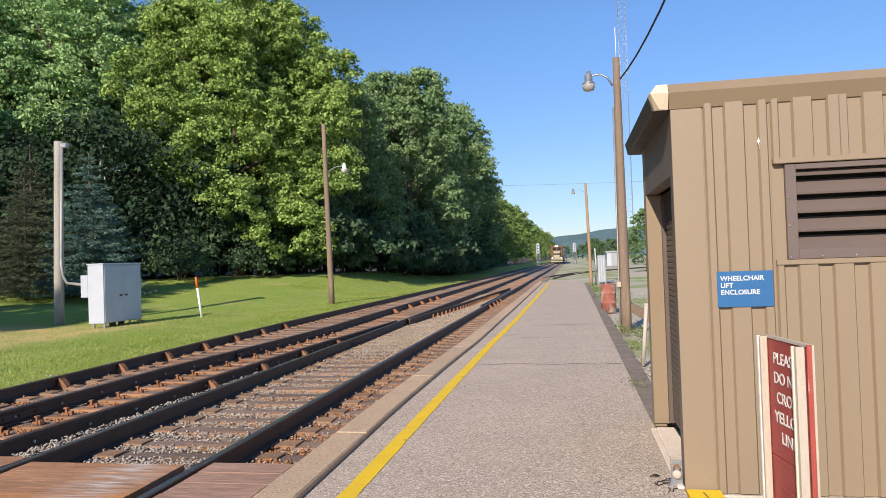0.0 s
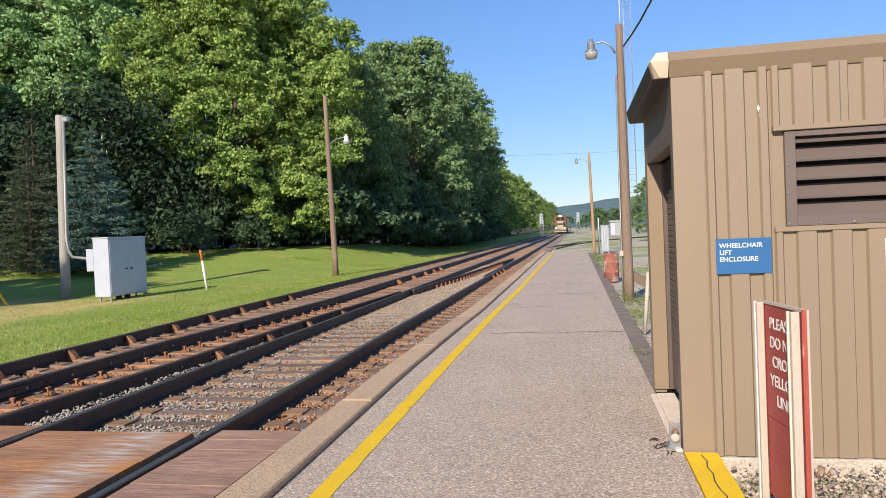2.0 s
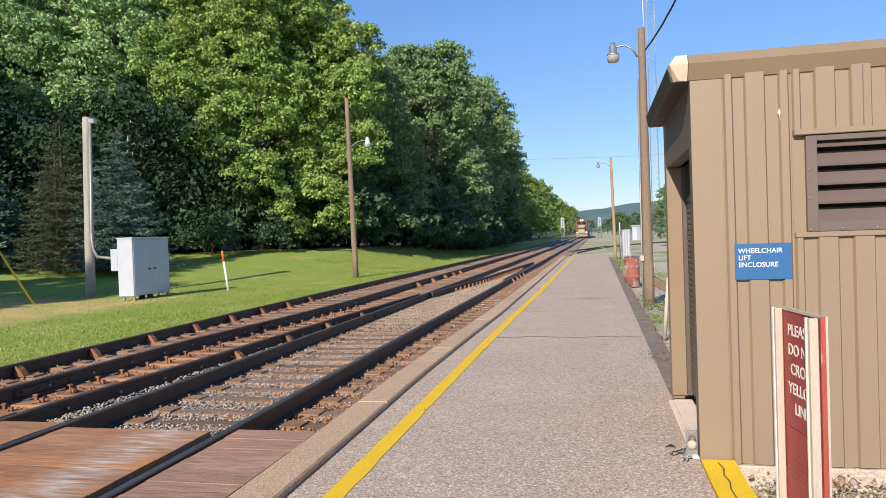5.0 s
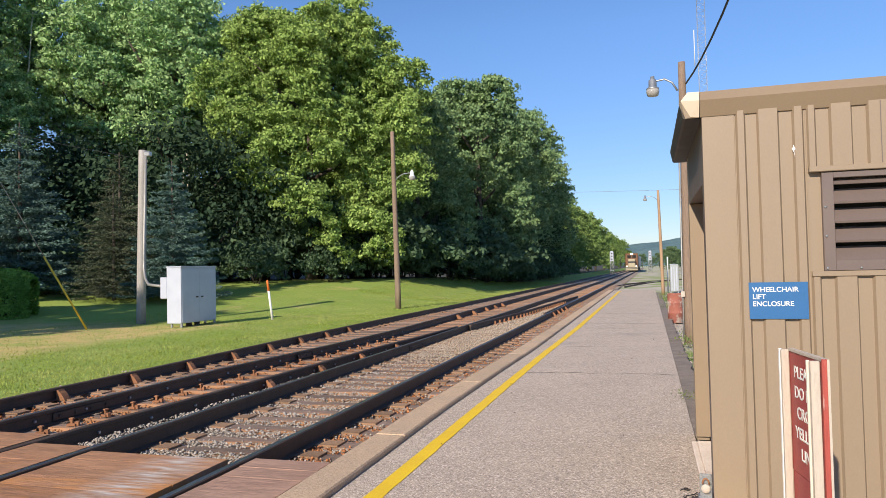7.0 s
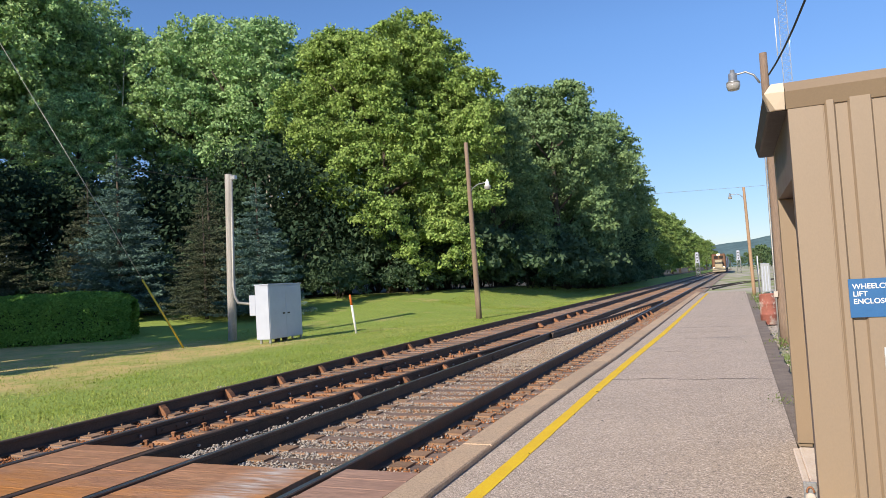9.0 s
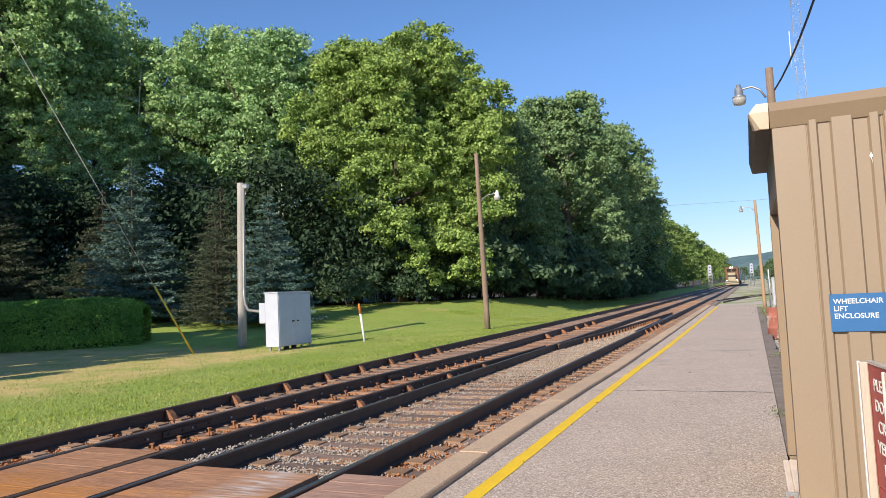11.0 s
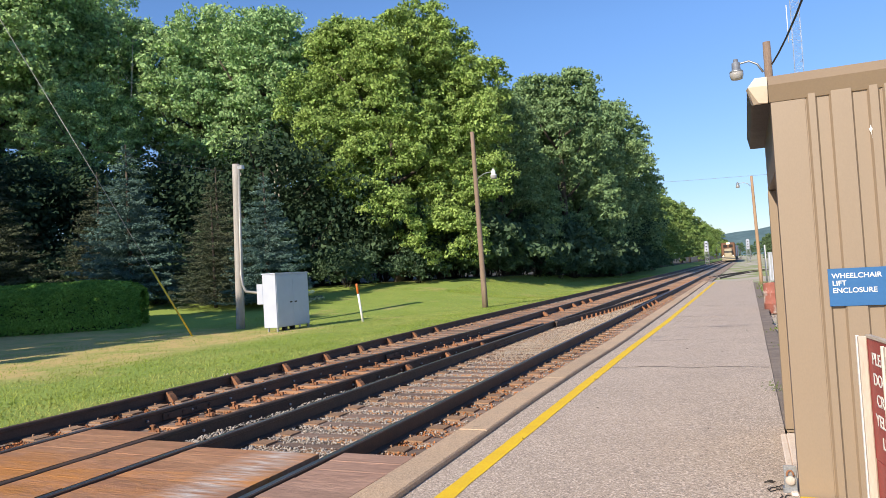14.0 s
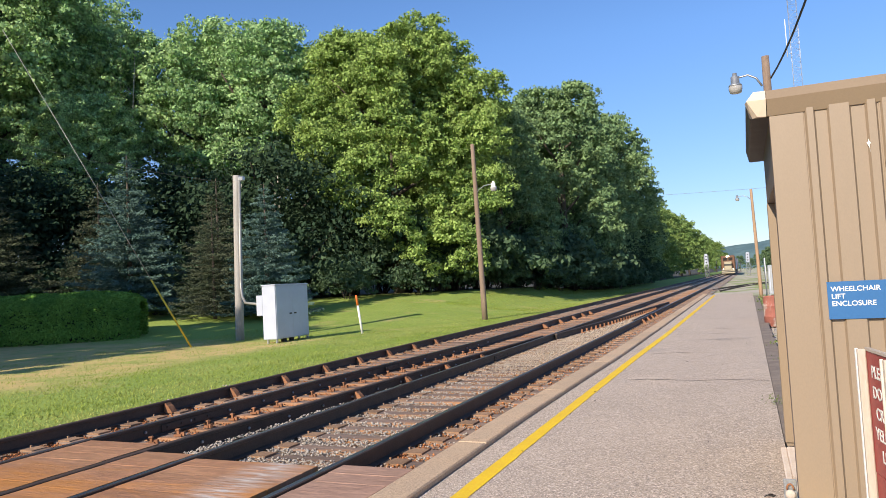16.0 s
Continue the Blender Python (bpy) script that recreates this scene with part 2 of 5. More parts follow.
M_MAPLE = leafy("maple leaves", (0.255, 0.365, 0.105), (0.355, 0.465, 0.138), 0.35, 0.28, 0.45)
M_WOODS = leafy("woodland leaves", (0.280, 0.435, 0.195), (0.395, 0.545, 0.240), 0.3, 0.28, 0.45)
M_DEEP = leafy("deep green leaves", (0.185, 0.288, 0.140), (0.255, 0.358, 0.158), 0.3, 0.28, 0.4)
M_FAR = leafy("far leaves", (0.115, 0.185, 0.095), (0.165, 0.235, 0.110), 0.3, 0.28, 0.35)
# the shade under the trees is put into these two leaf colours
M_UNDERSHADE = leafy("undergrowth leaves in shade tone", (0.036, 0.066, 0.040), (0.056, 0.088, 0.049), 0.6, 0.12, 0.15)
M_EDGESHADE = leafy("wood-edge shrub leaves in shade tone", (0.075, 0.128, 0.074), (0.110, 0.165, 0.090), 0.6, 0.2, 0.2)
M_LIME = leafy("yellow green leaves", (0.190, 0.290, 0.090), (0.265, 0.355, 0.115), 0.25)
M_BLUESPRUCE = leafy("blue spruce needles", (0.090, 0.158, 0.135), (0.150, 0.225, 0.190), 0.8, 0.08, 0.3)
M_DARKSPRUCE = leafy("brown green needles", (0.075, 0.098, 0.058), (0.116, 0.127, 0.083), 0.7, 0.08, 0.3)
M_HEDGE = leafy("hedge leaves", (0.139, 0.275, 0.058), (0.226, 0.386, 0.077), 0.8, 0.2, 0.3)
M_WEED = leafy("dusty weed leaves", (0.16, 0.22, 0.07), (0.25, 0.28, 0.10), 2.0, 0.25, 0.3)
M_BLADE = leafy("grass blades", (0.31, 0.385, 0.075), (0.44, 0.45, 0.14), 0.5, 0.35, 0.35, 0.40, 0.62)
# pale blue-green includes the haze over the distance
M_HAZEHILL = surf("wooded hill", (0.078, 0.142, 0.150), (0.110, 0.178, 0.180), 0.02, 0.95, bump=0.6, bscale=0.06, depth=6)
M_GLASS = surf("lamp glass", (0.34, 0.32, 0.30), (0.42, 0.41, 0.39), 3, 0.15)
M_LOCO = surf("orange locomotive paint", (0.160, 0.075, 0.035), (0.135, 0.060, 0.028), 1, 0.5)
M_LOCOK = surf("black locomotive paint", (0.03, 0.03, 0.03), (0.05, 0.045, 0.04), 1, 0.5)
M_CREAM = surf("cream panel paint", (0.396, 0.341, 0.231), (0.363, 0.308, 0.209), 1, 0.5)


def speckle(m, cell, pale, dark):
    """Pale and dark chips of aggregate in a surface."""
    n, l = m.node_tree.nodes, m.node_tree.links
    b = n["Principled BSDF"]
    old = b.inputs["Base Color"].links[0].from_socket
    tc, vo, sep = n.new("ShaderNodeTexCoord"), n.new("ShaderNodeTexVoronoi"), n.new("ShaderNodeSeparateColor")
    vo.inputs["Scale"].default_value = 1 / cell
    l.new(tc.outputs["Object"], vo.inputs["Vector"])
    l.new(vo.outputs["Color"], sep.inputs["Color"])
    for lo, hi, colour in ((0.78, 0.95, pale), (0.25, 0.08, dark)):
        k, mx = n.new("ShaderNodeMapRange"), n.new("ShaderNodeMix")
        k.inputs["From Min"].default_value, k.inputs["From Max"].default_value = lo, hi
        k.inputs["To Max"].default_value = 0.75
        l.new(sep.outputs["Red"], k.inputs["Value"])
        mx.data_type = "RGBA"
        mx.inputs["B"].default_value = (*colour, 1)
        l.new(k.outputs["Result"], mx.inputs["Factor"])
        l.new(old, mx.inputs["A"])
        old = mx.outputs["Result"]
    l.new(old, b.inputs["Base Color"])


speckle(M_ASPHALT, 0.012, (0.87, 0.74, 0.63), (0.22, 0.175, 0.15))
speckle(M_BEAM, 0.008, (0.62, 0.45, 0.30), (0.38, 0.26, 0.175))
speckle(M_CONCRETE, 0.012, (0.60, 0.53, 0.45), (0.36, 0.30, 0.25))


def streak(m, x0, half, colour):
    """A worn pale track along y at x0."""
    n, l = m.node_tree.nodes, m.node_tree.links
    b = n["Principled BSDF"]
    old = b.inputs["Base Color"].links[0].from_socket
    tc, sep, nz = n.new("ShaderNodeTexCoord"), n.new("ShaderNodeSeparateXYZ"), n.new("ShaderNodeTexNoise")
    mp = n.new("ShaderNodeMapping")
    mp.inputs["Scale"].default_value = (1.2, 9, 1)
    l.new(tc.outputs["Object"], sep.inputs["Vector"])
    l.new(tc.outputs["Object"], mp.inputs["Vector"])
    l.new(mp.outputs["Vector"], nz.inputs["Vector"])
    nz.inputs["Scale"].default_value, nz.inputs["Detail"].default_value = 2.5, 8
    d = n.new("ShaderNodeMath")
    d.operation = "SUBTRACT"
    d.inputs[1].default_value = x0
    l.new(sep.outputs["X"], d.inputs[0])
    ab = n.new("ShaderNodeMath")
    ab.operation = "ABSOLUTE"
    l.new(d.outputs["Value"], ab.inputs[0])
    k = n.new("ShaderNodeMapRange")
    k.inputs["From Min"].default_value, k.inputs["From Max"].default_value = half, 0.0
    l.new(ab.outputs["Value"], k.inputs["Value"])
    mu = n.new("ShaderNodeMath")
    mu.operation = "MULTIPLY"
    l.new(k.outputs["Result"], mu.inputs[0])
    kk = n.new("ShaderNodeMapRange")
    kk.inputs["From Min"].default_value, kk.inputs["From Max"].default_value = 0.38, 0.62
    l.new(nz.outputs["Fac"], kk.inputs["Value"])
    l.new(kk.outputs["Result"], mu.inputs[1])
    mx = n.new("ShaderNodeMix")
    mx.data_type = "RGBA"
    mx.inputs["B"].default_value = (*colour, 1)
    l.new(mu.outputs["Value"], mx.inputs["Factor"])
    l.new(old, mx.inputs["A"])
    l.new(mx.outputs["Result"], b.inputs["Base Color"])


streak(M_PLANK, -2.78, 0.36, (0.62, 0.54, 0.48))


def lamp_mat(name, colour, strength):
    m = bpy.data.materials.new(name)
    m.use_nodes = True
    b = m.node_tree.nodes["Principled BSDF"]
    b.inputs["Emission Color"].default_value, b.inputs["Emission Strength"].default_value = (*colour, 1), strength
    return m


M_HEADLIGHT = lamp_mat("lit headlight", (1.0, 0.9, 0.7), 5.0)


# ---- mesh helpers ----
def part(name, bm, material, parent=None, label=""):
    """A bmesh as one mesh object under a thing, or at top level."""
    me = bpy.data.meshes.new(name)
    bm.to_mesh(me)
    bm.free()
    me.materials.append(material)
    ob = new(name, me)
    if parent:
        ob.parent = parent
    return tagged(ob, label=label)


def raw(name, verts, faces, material, parent=None, label=""):
    me = bpy.data.meshes.new(name)
    me.from_pydata([tuple(v) for v in verts], [], faces)
    me.materials.append(material)
    ob = new(name, me)
    if parent:
        ob.parent = parent
    return tagged(ob, label=label)


def quads(name, v, k, material, parent=None, label=""):
    """Many loose polygons of k corners each from an array of corners."""
    v = np.ascontiguousarray(v, dtype=np.float32).reshape(-1, 3)
    me = bpy.data.meshes.new(name)
    n = len(v)
    me.vertices.add(n)
    me.vertices.foreach_set("co", v.ravel())
    me.loops.add(n)
    me.loops.foreach_set("vertex_index", np.arange(n, dtype=np.int32))
    me.polygons.add(n // k)
    me.polygons.foreach_set("loop_start", np.arange(0, n, k, dtype=np.int32))
    me.materials.append(material)
    me.update(calc_edges=True)
    ob = new(name, me)
    if parent:
        ob.parent = parent
    return tagged(ob, label=label)


def thing(name, m, label, category, group="", kind=""):
    e = new(name)
    e.matrix_basis = m
    return tagged(e, label, category, group, kind)


def box(bm, x0, y0, z0, x1, y1, z1, bevel=0.0, m=None):
    r = bmesh.ops.create_cube(bm, size=1)
    vs = r["verts"]
    for v in vs:
        v.co = Vector(((x0 + x1) / 2 + v.co.x * (x1 - x0), (y0 + y1) / 2 + v.co.y * (y1 - y0), (z0 + z1) / 2 + v.co.z * (z1 - z0)))
    if bevel:
        es = list({e for v in vs for e in v.link_edges})
        g = bmesh.ops.bevel(bm, geom=es, offset=bevel, segments=1, affect="EDGES")
        vs = list({v for f in g["faces"] for v in f.verts} | {v for v in vs if v.is_valid})
    if m:
        bmesh.ops.transform(bm, matrix=m, verts=[v for v in vs if v.is_valid])
    return bm


def boxes(*specs, bevel=0.0):
    bm = bmesh.new()
    for s in specs:
        box(bm, *s, bevel=bevel)
    return bm


def tube(bm, pts, r0, r1=None, seg=10, caps=True):
    """A round bar along points, tapering from r0 to r1."""
    pts = [Vector(p) for p in pts]
    r1 = r0 if r1 is None else r1
    rings, up = [], None
    for i, p in enumerate(pts):
        d = (pts[min(i + 1, len(pts) - 1)] - pts[max(i - 1, 0)]).normalized()
        side = d.orthogonal().normalized() if up is None else (up - up.dot(d) * d).normalized()
        up = side
        other = d.cross(side)
        r = r0 + (r1 - r0) * i / (len(pts) - 1)
        rings.append([bm.verts.new(p + r * (math.cos(a) * side + math.sin(a) * other)) for a in [2 * math.pi * j / seg for j in range(seg)]])
    for a, b in zip(rings, rings[1:]):
        for j in range(seg):
            f = bm.faces.new((a[j], a[(j + 1) % seg], b[(j + 1) % seg], b[j]))
            f.smooth = True
    if caps:
        bm.faces.new(rings[0][::-1])
        bm.faces.new(rings[-1])
    return bm


def lathe(bm, profile, seg=16, centre=(0, 0)):
    """A turned shape from (radius, height) pairs."""
    rings = [[bm.verts.new((centre[0] + r * math.cos(2 * math.pi * j / seg), centre[1] + r * math.sin(2 * math.pi * j / seg), z)) for j in range(seg)] for r, z in profile]
    for a, b in zip(rings, rings[1:]):
        for j in range(seg):
            f = bm.faces.new((a[j], a[(j + 1) % seg], b[(j + 1) % seg], b[j]))
            f.smooth = True
    bm.faces.new(rings[0][::-1])
    bm.faces.new(rings[-1])
    return bm


def sweep(bm, profile, line):
    """A profile of (across, up) drawn along points (x, y, z) that run roughly along y."""
    rings = [[bm.verts.new((x + a, y, z + u)) for a, u in profile] for x, y, z in line]
    k = len(profile)
    for p, q in zip(rings, rings[1:]):
        for j in range(k):
            bm.faces.new((p[j], q[j], q[(j + 1) % k], p[(j + 1) % k]))
    bm.faces.new(rings[0])
    bm.faces.new(rings[-1][::-1])
    bmesh.ops.recalc_face_normals(bm, faces=bm.faces)
    return bm


def smooth(a, b, v):
    t = min(max((v - a) / (b - a), 0.0), 1.0)
    return t * t * (3 - 2 * t)


def ground_z(x, y):
    """The height of the land: track bed, flat lawn, then a rise to the wood."""
    if x > -7.6:
        z = -0.20 if x < 1.2 else -0.14
        return z
    d = -0.6 * x + 0.8 * y
    rise = 1.25 * smooth(28.5, 46, d) * smooth(9.5, 16, -x) * (1 - 0.85 * smooth(50, 80, y))
    bank = 5.0 * smooth(30, 70, -x)
    return -0.2 + 0.04 * smooth(7.6, 10, -x) + rise + bank + 0.05 * noise.noise((x * 0.15, y * 0.15, 0))


def along(points):
    """Linear reading of (y, x) pairs."""
    ys, xs = zip(*points)
    return lambda y: float(np.interp(y, ys, xs))


# ---- the land ----
def build_ground():
    xs = sorted(set([-900, -500, -300, -200, -140, -110] + list(np.arange(-90, -8, 1.5)) + [-8.0, -7.6, 0.0, 1.24, 1.5, 4, 8, 12, 20, 40, 90, 200, 500, 900]))
    ys = sorted(set([-200, -100, -60, -40, -20, -10] + list(np.arange(-5, 60, 1.5)) + list(np.arange(62, 150, 5)) + [160, 200, 260, 340, 450, 600, 900, 1400, 2200]))
    verts = [(x, y, ground_z(x, y) - 0.03) for y in ys for x in xs]
    w = len(xs)
    faces = [(j * w + i, j * w + i + 1, (j + 1) * w + i + 1, (j + 1) * w + i) for j in range(len(ys) - 1) for i in range(w - 1)]
    g = raw("ground", verts, faces, ground_material())
    for p in g.data.polygons:
        p.use_smooth = True
    return tagged(g, "mown green lawn with dry patches beside railway ballast", "ground", kind="structure")


def ground_material():
    """Lawn to the left of the track, gravel and weeds to its right."""
    m = surf("lawn and gravel", (0.29, 0.375, 0.070), (0.235, 0.325, 0.058), 0.35, 0.95, bump=0.6, bscale=14, depth=0.04, stain=((0.47, 0.40, 0.15), 0.35, 0.56))
    n, l = m.node_tree.nodes, m.node_tree.links
    b = n["Principled BSDF"]
    grass = b.inputs["Base Color"].links[0].from_socket
    tc, sep = n.new("ShaderNodeTexCoord"), n.new("ShaderNodeSeparateXYZ")
    l.new(tc.outputs["Object"], sep.inputs["Vector"])
    nz = n.new("ShaderNodeTexNoise")
    nz.inputs["Scale"].default_value, nz.inputs["Detail"].default_value = 0.5, 8
    l.new(tc.outputs["Object"], nz.inputs["Vector"])
    add = n.new("ShaderNodeMath")
    add.operation = "MULTIPLY_ADD"
    add.inputs[1].default_value, add.inputs[2].default_value = 2.0, -1.0
    l.new(nz.outputs["Fac"], add.inputs[0])
    s = n.new("ShaderNodeMath")
    l.new(sep.outputs["X"], s.inputs[0])
    l.new(add.outputs["Value"], s.inputs[1])
    k = n.new("ShaderNodeMapRange")
    k.inputs["From Min"].default_value, k.inputs["From Max"].default_value = -8.2, -7.8
    l.new(s.outputs["Value"], k.inputs["Value"])
    gr = n.new("ShaderNodeMix")
    gr.data_type = "RGBA"
    gr.inputs["A"].default_value, gr.inputs["B"].default_value = (0.52, 0.45, 0.37, 1), (0.27, 0.33, 0.10, 1)
    k3 = n.new("ShaderNodeMapRange")
    k3.inputs["From Min"].default_value, k3.inputs["From Max"].default_value = 0.46, 0.58
    nz2 = n.new("ShaderNodeTexNoise")
    nz2.inputs["Scale"].default_value, nz2.inputs["Detail"].default_value = 0.22, 8
    l.new(tc.outputs["Object"], nz2.inputs["Vector"])
    l.new(nz2.outputs["Fac"], k3.inputs["Value"])
    l.new(k3.outputs["Result"], gr.inputs["Factor"])
    mx = n.new("ShaderNodeMix")
    mx.data_type = "RGBA"
    l.new(k.outputs["Result"], mx.inputs["Factor"])
    l.new(grass, mx.inputs["A"])
    l.new(gr.outputs["Result"], mx.inputs["B"])
    # dry grass: past x = -13 and before y = 21, broken by greener tufts
    across, ahead = n.new("ShaderNodeMath"), n.new("ShaderNodeMath")
    for node, sock, k_n, k_0 in ((across, sep.outputs["X"], 2.6, -1.3), (ahead, sep.outputs["Y"], 5.0, -2.5)):
        node.operation = "MULTIPLY_ADD"
        node.inputs[1].default_value = k_n
        l.new(nz.outputs["Fac"], node.inputs[0])
        shift = n.new("ShaderNodeMath")
        shift.inputs[1].default_value = k_0
        l.new(sock, shift.inputs[0])
        l.new(shift.outputs["Value"], node.inputs[2])
    in_x, in_y, tuft = n.new("ShaderNodeMapRange"), n.new("ShaderNodeMapRange"), n.new("ShaderNodeMapRange")
    in_x.inputs["From Min"].default_value, in_x.inputs["From Max"].default_value = -12.2, -13.8
    in_y.inputs["From Min"].default_value, in_y.inputs["From Max"].default_value = 22.0, 19.5
    tuft.inputs["From Min"].default_value, tuft.inputs["From Max"].default_value = 0.36, 0.56
    tuft.inputs["To Min"].default_value = 0.2
    nz3 = n.new("ShaderNodeTexNoise")
    nz3.inputs["Scale"].default_value, nz3.inputs["Detail"].default_value, nz3.inputs["Roughness"].default_value = 0.9, 10, 0.7
    l.new(tc.outputs["Object"], nz3.inputs["Vector"])
    l.new(across.outputs["Value"], in_x.inputs["Value"])
    l.new(ahead.outputs["Value"], in_y.inputs["Value"])
    l.new(nz3.outputs["Fac"], tuft.inputs["Value"])
    wa, wk = n.new("ShaderNodeMath"), n.new("ShaderNodeMath")
    wa.operation = wk.operation = "MULTIPLY"
    l.new(in_x.outputs["Result"], wa.inputs[0])
    l.new(in_y.outputs["Result"], wa.inputs[1])
    l.new(wa.outputs["Value"], wk.inputs[0])
    l.new(tuft.outputs["Result"], wk.inputs[1])
    dry = n.new("ShaderNodeMix")
    dry.data_type = "RGBA"
    dry.inputs["B"].default_value = (0.58, 0.43, 0.17, 1)
    l.new(wk.outputs["Value"], dry.inputs["Factor"])
    l.new(grass, dry.inputs["A"])
    l.new(dry.outputs["Result"], mx.inputs["A"])
    # leaf litter under the wood, the shade there put into its colour too, past the line x = -14.5 and y = 52 + x / 2
    side = n.new("ShaderNodeMath")
    side.operation = "MULTIPLY_ADD"
    side.inputs[1].default_value = -0.5
    l.new(sep.outputs["X"], side.inputs[0])
    l.new(sep.outputs["Y"], side.inputs[2])
    bank = n.new("ShaderNodeMapRange")
    bank.inputs["From Min"].default_value, bank.inputs["From Max"].default_value = 51.0, 53.5
    l.new(side.outputs["Value"], bank.inputs["Value"])
    row = n.new("ShaderNodeMapRange")
    row.inputs["From Min"].default_value, row.inputs["From Max"].default_value = -13.6, -15.0
    l.new(s.outputs["Value"], row.inputs["Value"])
    both = n.new("ShaderNodeMath")
    both.operation = "MULTIPLY"
    l.new(bank.outputs["Result"], both.inputs[0])
    l.new(row.outputs["Result"], both.inputs[1])
    litter = n.new("ShaderNodeMix")
    litter.data_type = "RGBA"
    litter.inputs["B"].default_value = (0.055, 0.048, 0.030, 1)
    l.new(both.outputs["Value"], litter.inputs["Factor"])
    l.new(mx.outputs["Result"], litter.inputs["A"])
    l.new(litter.outputs["Result"], b.inputs["Base Color"])
    return m


ground = build_ground()

# far wooded hill, the haze before it put into its colour
def build_hill():
    verts, faces = [], []
    xs = np.linspace(-700, 900, 90)
    for j, (y, f) in enumerate(((1500, 0.0), (1600, 0.55), (1750, 0.9), (1950, 1.0), (2300, 0.6))):
        for x in xs:
            h = 50 + 26 * smooth(-250, 260, x) + 9 * noise.noise((x * 0.004, 1, 0)) + 2.5 * noise.noise((x * 0.03, y * 0.03, 0))
            verts.append((x, y, -2 + f * h))
    w = len(xs)
    for j in range(4):
        for i in range(w - 1):
            faces.append((j * w + i, j * w + i + 1, (j + 1) * w + i + 1, (j + 1) * w + i))
    return tagged(raw("backdrop", verts, faces, M_HAZEHILL), "distant wooded hill with haze in its blue-green colour", "hill", kind="structure")


build_hill()

# ---- platform ----
BEAM_R = along([(-8, -1.24), (3.4, -1.27), (6.4, -1.31), (9.4, -1.28), (12.4, -1.22), (20, -1.22), (45, -1.25)])
LINE_X = along([(-8, -0.95), (4, -0.97), (8, -0.97), (12, -0.95), (17, -0.88), (26, -0.86), (43.5, -0.83)])
END_Y = 44.5


def strip(bm, left, right, y0, y1, z, step=0.5):
    ys = np.arange(y0, y1 + 1e-6, step)
    a = [bm.verts.new((left(y), y, z)) for y in ys]
    b = [bm.verts.new((right(y), y, z)) for y in ys]
    for i in range(len(ys) - 1):
        bm.faces.new((a[i], b[i], b[i + 1], a[i + 1]))
    return bm


def slab(left, right, y0, y1, z0, z1, step=0.5):
    bm = strip(bmesh.new(), left, right, y0, y1, z1, step)
    g = bmesh.ops.extrude_face_region(bm, geom=bm.faces[:])
    for v in g["geom"]:
        if isinstance(v, bmesh.types.BMVert):
            v.co.z = z0
    bmesh.ops.recalc_face_normals(bm, faces=bm.faces)
    return bm


platform = part("platform", slab(lambda y: BEAM_R(y) + 0.005, lambda y: 1.235, -8, END_Y, -0.3, 0.0), M_ASPHALT)
tagged(platform, "worn pinkish grey asphalt platform with cracks", "platform", kind="structure")


def edge_beams():
    y = -7.0
    while y < END_Y - 1:
        y1 = min(y + 3.05, END_Y)
        bm = slab(lambda v: BEAM_R(v) - 0.29, BEAM_R, y + 0.006, y1 - 0.006, -0.3, 0.05, (y1 - y - 0.012) / 4)
        bmesh.ops.bevel(bm, geom=[e for e in bm.edges if abs(e.verts[0].co.z - e.verts[1].co.z) < 1e-4 and e.verts[0].co.z > 0 and len(e.link_faces) == 2 and e.calc_face_angle(0) > 0.5], offset=0.012, segments=1, affect="EDGES")
        part("edge_beam", bm, M_BEAM, platform, "pale weathered edge beam")
        y = y1


edge_beams()
line = part("yellow_line", strip(bmesh.new(), lambda y: LINE_X(y) - 0.066 + 0.008 * noise.noise((y * 3, 0, 0)), lambda y: LINE_X(y) + 0.066 + 0.008 * noise.noise((y * 3, 9, 0)), -7, 43.4, 0.004, 0.1), M_YELLOW, platform, "painted yellow safety line")


def cracks():
    rnd = random.Random(4)
    for y0, x0, x1, w in ((9.5, -1.2, 1.22, 0.03), (12.95, -1.15, 0.5, 0.026), (12.4, 0.2, 1.1, 0.010), (15.5, -0.4, 1.0, 0.028), (17.0, -0.9, 0.6, 0.014), (7.1, 0.2, 0.9, 0.006), (18.5, -1.0, 1.0, 0.03), (22.5, -1.0, 1.2, 0.03), (28, -1, 1.2, 0.035), (3.1, 0.3, 0.8, 0.006)):
        n = 26
        bm, prev = bmesh.new(), None
        for i in range(n + 1):
            x = x0 + (x1 - x0) * i / n
            y = y0 + 0.05 * math.sin(i * 0.5 + y0) + rnd.uniform(-0.02, 0.02)
            h = w * rnd.uniform(0.15, 0.6)
            pair = (bm.verts.new((x, y - h, 0.003)), bm.verts.new((x, y + h, 0.003)))
            if prev:
                bm.faces.new((prev[0], pair[0], pair[1], prev[1]))
            prev = pair
        part("crack", bm, M_CRACK, platform, "dark crack in the asphalt")


cracks()
kerb = part("kerb", slab(lambda y: 1.24, lambda y: 1.47 + 0.05 * noise.noise((y * 1.7, 0, 3)) + 0.02 * noise.noise((y * 7, 0, 3)), 6.0, 41.0, -0.3, -0.02, 0.12), M_OLDASPHALT)
tagged(kerb, "crumbling dark asphalt kerb along the platform", "kerb", kind="structure")

